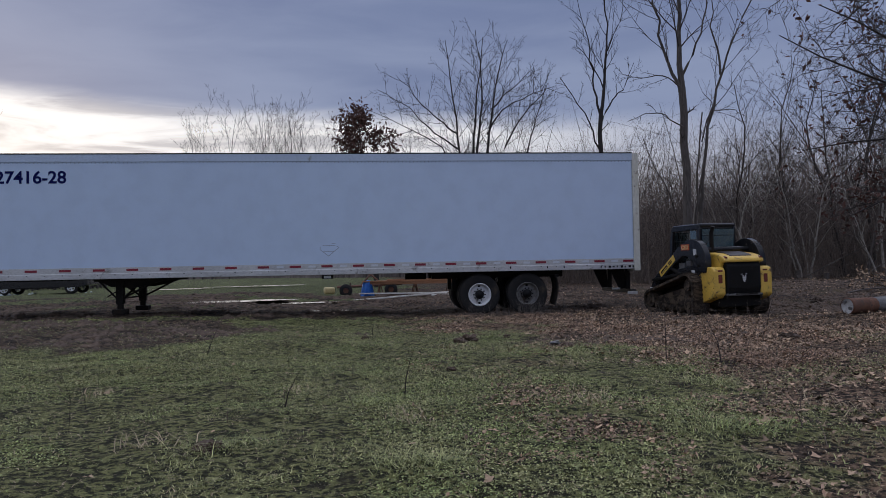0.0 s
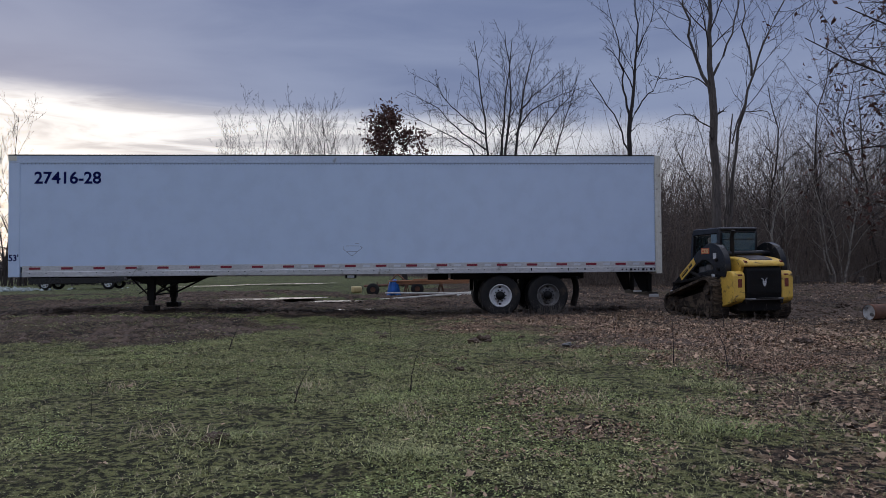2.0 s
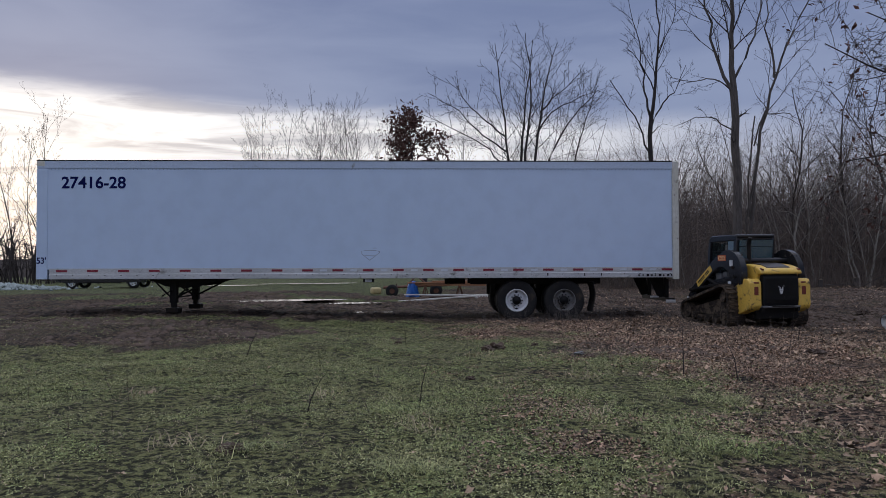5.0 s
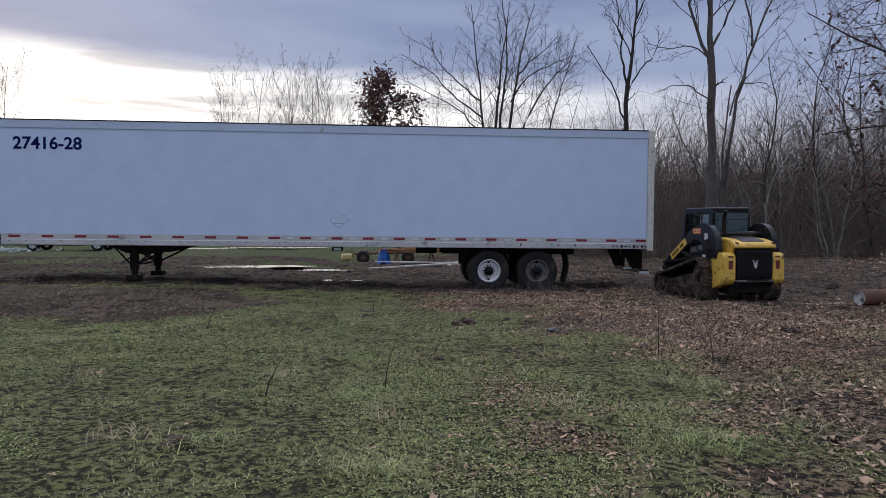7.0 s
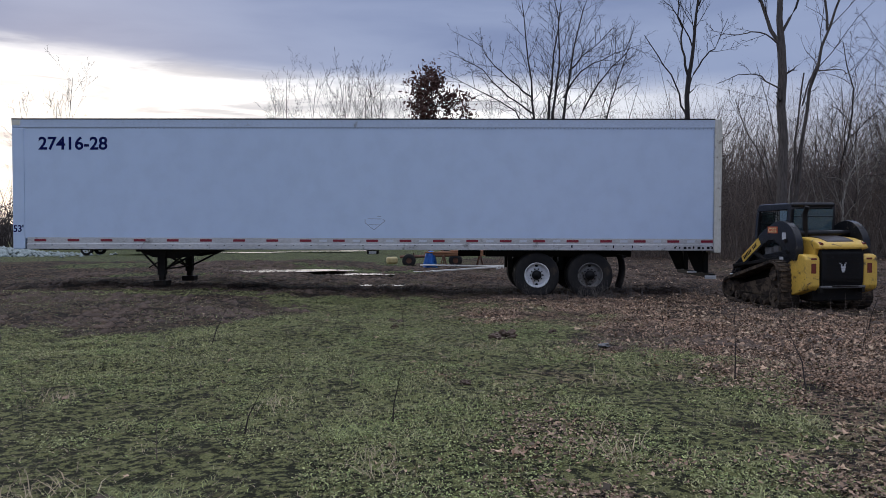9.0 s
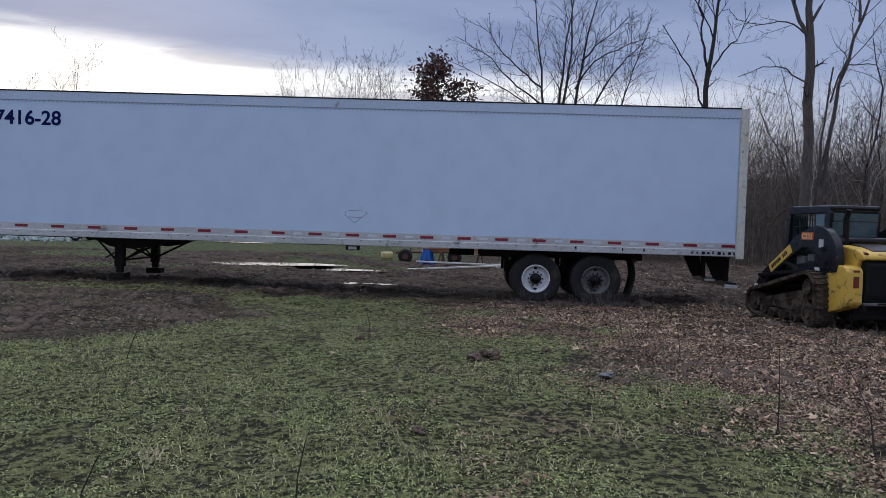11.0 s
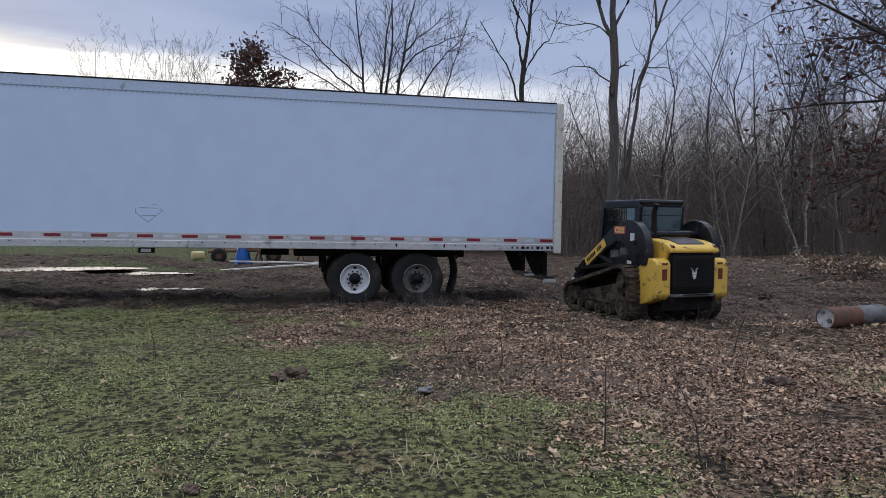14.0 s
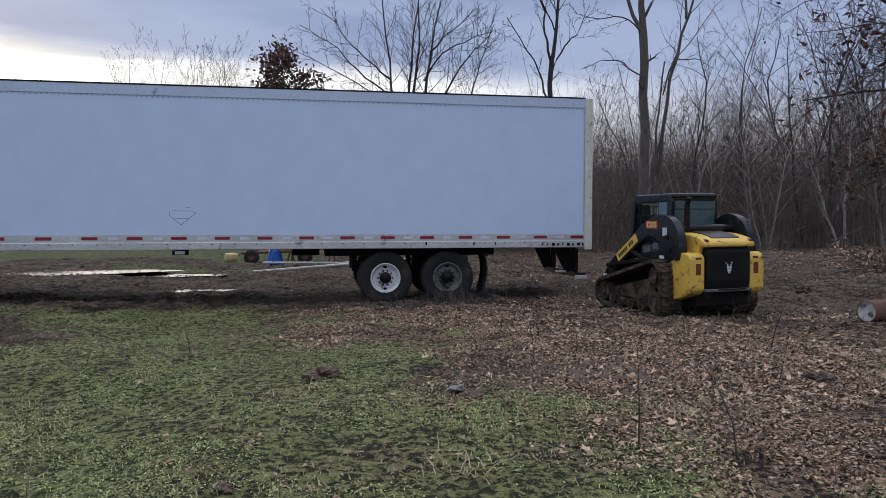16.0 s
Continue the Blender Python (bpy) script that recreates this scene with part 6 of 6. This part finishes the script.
def build_cover():
    rng = np.random.RandomState(21)
    near = lambda x, y: smooth_step(y, -0.5, -5)  # noqa: E731
    patchy = lambda x, y: smooth_step(lumps(x, y, 0.55) * 0.5 + lumps(x, y, 1.7) * 0.5, 0.38, 0.62)  # noqa: E731
    seen = lambda x, y: np.abs(x + 5.6 - 0.10 * (y + 14)) < 3.6 + 0.80 * (y + 15)  # noqa: E731
    bare = lambda x, y: 1 - 0.93 * muddy(x, y)  # noqa: E731
    x, y = scatter(rng, 560000, -19, 4, -14.6, -0.2, lambda x, y: seen(x, y) * np.maximum(1 - 0.98 * zone(x, y), 0.6 * smooth_step(lumps(x + 7, y, 1.5), 0.54, 0.74) * smooth_step(y, -5, -8)) * bare(x, y) * patchy(x, y) * (0.35 + 0.65 * smooth_step(y, -2, -9)))
    v, f = blades(rng, x, y, 0.010, 0.046, 0.0034, 1.8)
    tagged(new("grass", bulk_mesh("grass", v, f, M["grass"])), "short patchy green grass on the field", "grass", kind="stuff")
    x, y = scatter(rng, 150000, -17, 8, -14.6, 1.0, lambda x, y: seen(x, y) * (0.55 + 0.3 * zone(x, y)) * (0.35 + 0.65 * near(x, y)))
    v, f = blades(rng, x, y, 0.008, 0.038, 0.0030, 3.6)
    tagged(new("dry_grass", bulk_mesh("dry_grass", v, f, M["dry_grass"])), "flattened straw-coloured dry grass", "grass", kind="stuff")
    x, y = scatter(rng, 95000, -12, 12, -14.6, 3.0, lambda x, y: seen(x, y) * (0.035 + 0.95 * zone(x, y)) * (1 - 0.6 * muddy(x, y)) * (0.15 + 0.85 * smooth_step(lumps(x * 0.6, y + 13, 1.9), 0.30, 0.62)) * (0.25 + 0.75 * smooth_step(y, 2.5, -3)) * (0.08 + 0.92 * smooth_step(0.6 * lumps(x, y, 1.1) + 0.4 * lumps(x + 4, y, 0.4), 0.40, 0.60)))
    v, f = flat_leaves(rng, x, y, 0.014, 0.088)
    tagged(new("fallen_leaves", bulk_mesh("fallen_leaves", v, f, M["litter"])), "brown fallen oak leaves scattered on the ground", "leaves", kind="stuff")
    x, y = scatter(rng, 14000, -4, 25, 2.0, 19, lambda x, y: 0.25 + 0.75 * smooth_step(lumps(x, y, 1.6), 0.4, 0.7))
    v, f = flat_leaves(rng, x, y, 0.03, 0.10)
    tagged(new("scattered_leaves", bulk_mesh("scattered_leaves", v, f, M["litter"])), "leaves and chips strewn over the clearing", "leaves", kind="stuff")
    # taller tufts
    tx, ty = [], []
    for cx, cy, k, r in ((-5.0, -11.5, 90, 0.14), (-6.6, -11.7, 80, 0.16), (-8.6, -12.1, 60, 0.14), (-3.0, -12.0, 70, 0.15), (-4.6, -9.2, 60, 0.12), (-2.6, -8.2, 50, 0.15), (-9.8, -9.6, 50, 0.15), (-7.7, -9.8, 50, 0.12), (-5.7, -7.1, 60, 0.16), (-11.0, -11.8, 60, 0.18)):
        tx.append(rng.normal(cx, r, k))
        ty.append(rng.normal(cy, r, k))
    v, f = blades(rng, np.concatenate(tx), np.concatenate(ty), 0.03, 0.13, 0.0035, 2.4)
    tagged(new("grass_tufts", bulk_mesh("grass_tufts", v, f, M["dry_grass"])), "longer tufts of dry grass", "grass", kind="stuff")
    tx, ty = [], []
    for cx, cy, k, r in ((-6.65, -13.1, 260, 0.16), (-7.95, -12.3, 200, 0.17), (-4.4, -12.7, 220, 0.18), (-6.9, -11.0, 120, 0.12), (-3.4, -10.6, 140, 0.16)):
        tx.append(rng.normal(cx, r, k))
        ty.append(rng.normal(cy, r * 0.7, k))
    v, f = blades(rng, np.concatenate(tx), np.concatenate(ty), 0.04, 0.12, 0.0026, 4.0)
    tagged(new("grass_clumps", bulk_mesh("grass_clumps", v, f, M["cover_green"])), "shaggy clumps of longer olive grass", "grass", kind="stuff")
    # weeds: thin dry stalks
    x, y = scatter(rng, 2600, -12, 8, -13.4, 1.0, lambda x, y: 0.10 + 0.5 * zone(x, y))
    brush("weed_stalks", rng, x, y, 0.10, 0.42, 0.0038, M["brush"], 4, "thin dry weed stalks")
    x = np.concatenate([[-5.84, -5.14, -3.13, -2.67], rng.uniform(-11, 5, 40)])
    y = np.concatenate([[-7.31, -7.71, -9.16, -9.25], rng.uniform(-11.5, -3.5, 40)])
    brush("tall_stalks", rng, x, y, 0.35, 0.85, 0.006, M["twig"], 1, "taller bare stalks standing in the grass")
    x = np.concatenate([rng.normal(-2.8, 0.45, 130), rng.normal(-4.3, 0.5, 40), rng.normal(-0.8, 0.7, 40)])
    y = np.concatenate([rng.normal(-0.4, 0.2, 130), rng.normal(-0.4, 0.15, 40), rng.normal(-0.6, 0.4, 40)])
    brush("wheel_weeds", rng, x, y, 0.14, 0.50, 0.007, M["bark"], 7, "dark scrubby weeds against the wheels", 1)
    # crumbs and low leaves that cover the near ground
    n = 900000
    x, y = rng.uniform(-17, 7, n), -14.8 + 14.2 * rng.rand(n) ** 1.35
    keep = seen(x, y) & (rng.rand(n) < 1 - 0.8 * muddy(x, y)) & (rng.rand(n) < 0.04 + 0.96 * smooth_step(lumps(x, y, 0.33) * 0.35 + lumps(x + 3, y, 1.1) * 0.35 + lumps(x, y + 9, 2.8) * 0.3, 0.43, 0.55))
    x, y = x[keep], y[keep]
    green = np.minimum(zone(x, y), 1 - 0.6 * smooth_step(lumps(x + 7, y, 1.5), 0.54, 0.74) * smooth_step(y, -5, -8)) < rng.rand(len(x)) * 0.9 + 0.02
    for name, pick, mat, lo, hi, label in (("low_weeds", green, M["cover_green"], 0.004, 0.013, "low green weeds and clover covering the field"), ("leaf_crumbs", ~green, M["cover_brown"], 0.006, 0.024, "crumbled brown leaves covering the soil")):
        cx, cy = x[pick], y[pick]
        m = len(cx)
        c = np.stack([cx, cy, ground_height(cx, cy) + 0.004 + 0.028 * rng.rand(m) ** 2], 1)
        a = rng.normal(0, 1, (m, 3)) * [1, 1, 0.45]
        a /= np.linalg.norm(a, axis=1)[:, None]
        b = np.cross(a, rng.normal(0, 0.35, (m, 3)) + [0, 0, 1])
        b /= np.linalg.norm(b, axis=1)[:, None]
        s = rng.uniform(lo, hi, (m, 1))
        v = np.stack([c - a * s, c + b * s * 0.55, c + a * s, c - b * s * 0.55], 1).reshape(-1, 3)
        i = np.arange(m)[:, None] * 4
        tagged(new(name, bulk_mesh(name, v, i + [[0, 1, 2, 3]], mat)), label, "ground cover", kind="stuff")
    # clods of turned earth
    x, y = scatter(rng, 60000, -18, 20, -7.5, 15, lambda x, y: muddy(x, y) * (1 - meadow(x, y)) * (0.25 + 0.75 * smooth_step(lumps(x, y, 1.3), 0.45, 0.7)))
    x = np.concatenate([x, rng.normal(3.7, 0.6, 380), rng.normal(-0.9, 1.0, 420), rng.normal(1.8, 1.2, 200), rng.normal(3.6, 0.8, 500), rng.normal(-2.2, 0.6, 160)])
    y = np.concatenate([y, rng.normal(-1.2, 0.35, 380), rng.normal(0.9, 0.35, 420), rng.normal(-0.3, 0.5, 200), rng.normal(-2.6, 0.4, 500), rng.normal(-6.6, 0.4, 160)])
    n = len(x)
    base = np.array([[1, 0, -0.3], [-0.5, 0.85, -0.4], [-0.5, -0.85, -0.2], [0.1, 0.1, 0.7], [0, 0, -0.9]])
    tri = np.array([[0, 1, 3], [1, 2, 3], [2, 0, 3], [1, 0, 4], [2, 1, 4], [0, 2, 4]])
    a, s = rng.uniform(0, 6.28, n), 0.02 + 0.10 * rng.rand(n) ** 2
    c, d = np.cos(a), np.sin(a)
    z = ground_height(x, y)
    v = np.stack([np.stack([(c * b[0] - d * b[1]) * s * 1.5, (d * b[0] + c * b[1]) * s, b[2] * s * 0.7], 1) for b in base], 1) + np.stack([x, y, z], 1)[:, None]
    f = (np.arange(n)[:, None, None] * 5 + tri[None]).reshape(-1, 3)
    tagged(new("earth_clods", bulk_mesh("earth_clods", v.reshape(-1, 3), f, M["clod"])), "clods of turned wet earth", "earth", kind="stuff")


build_cover()
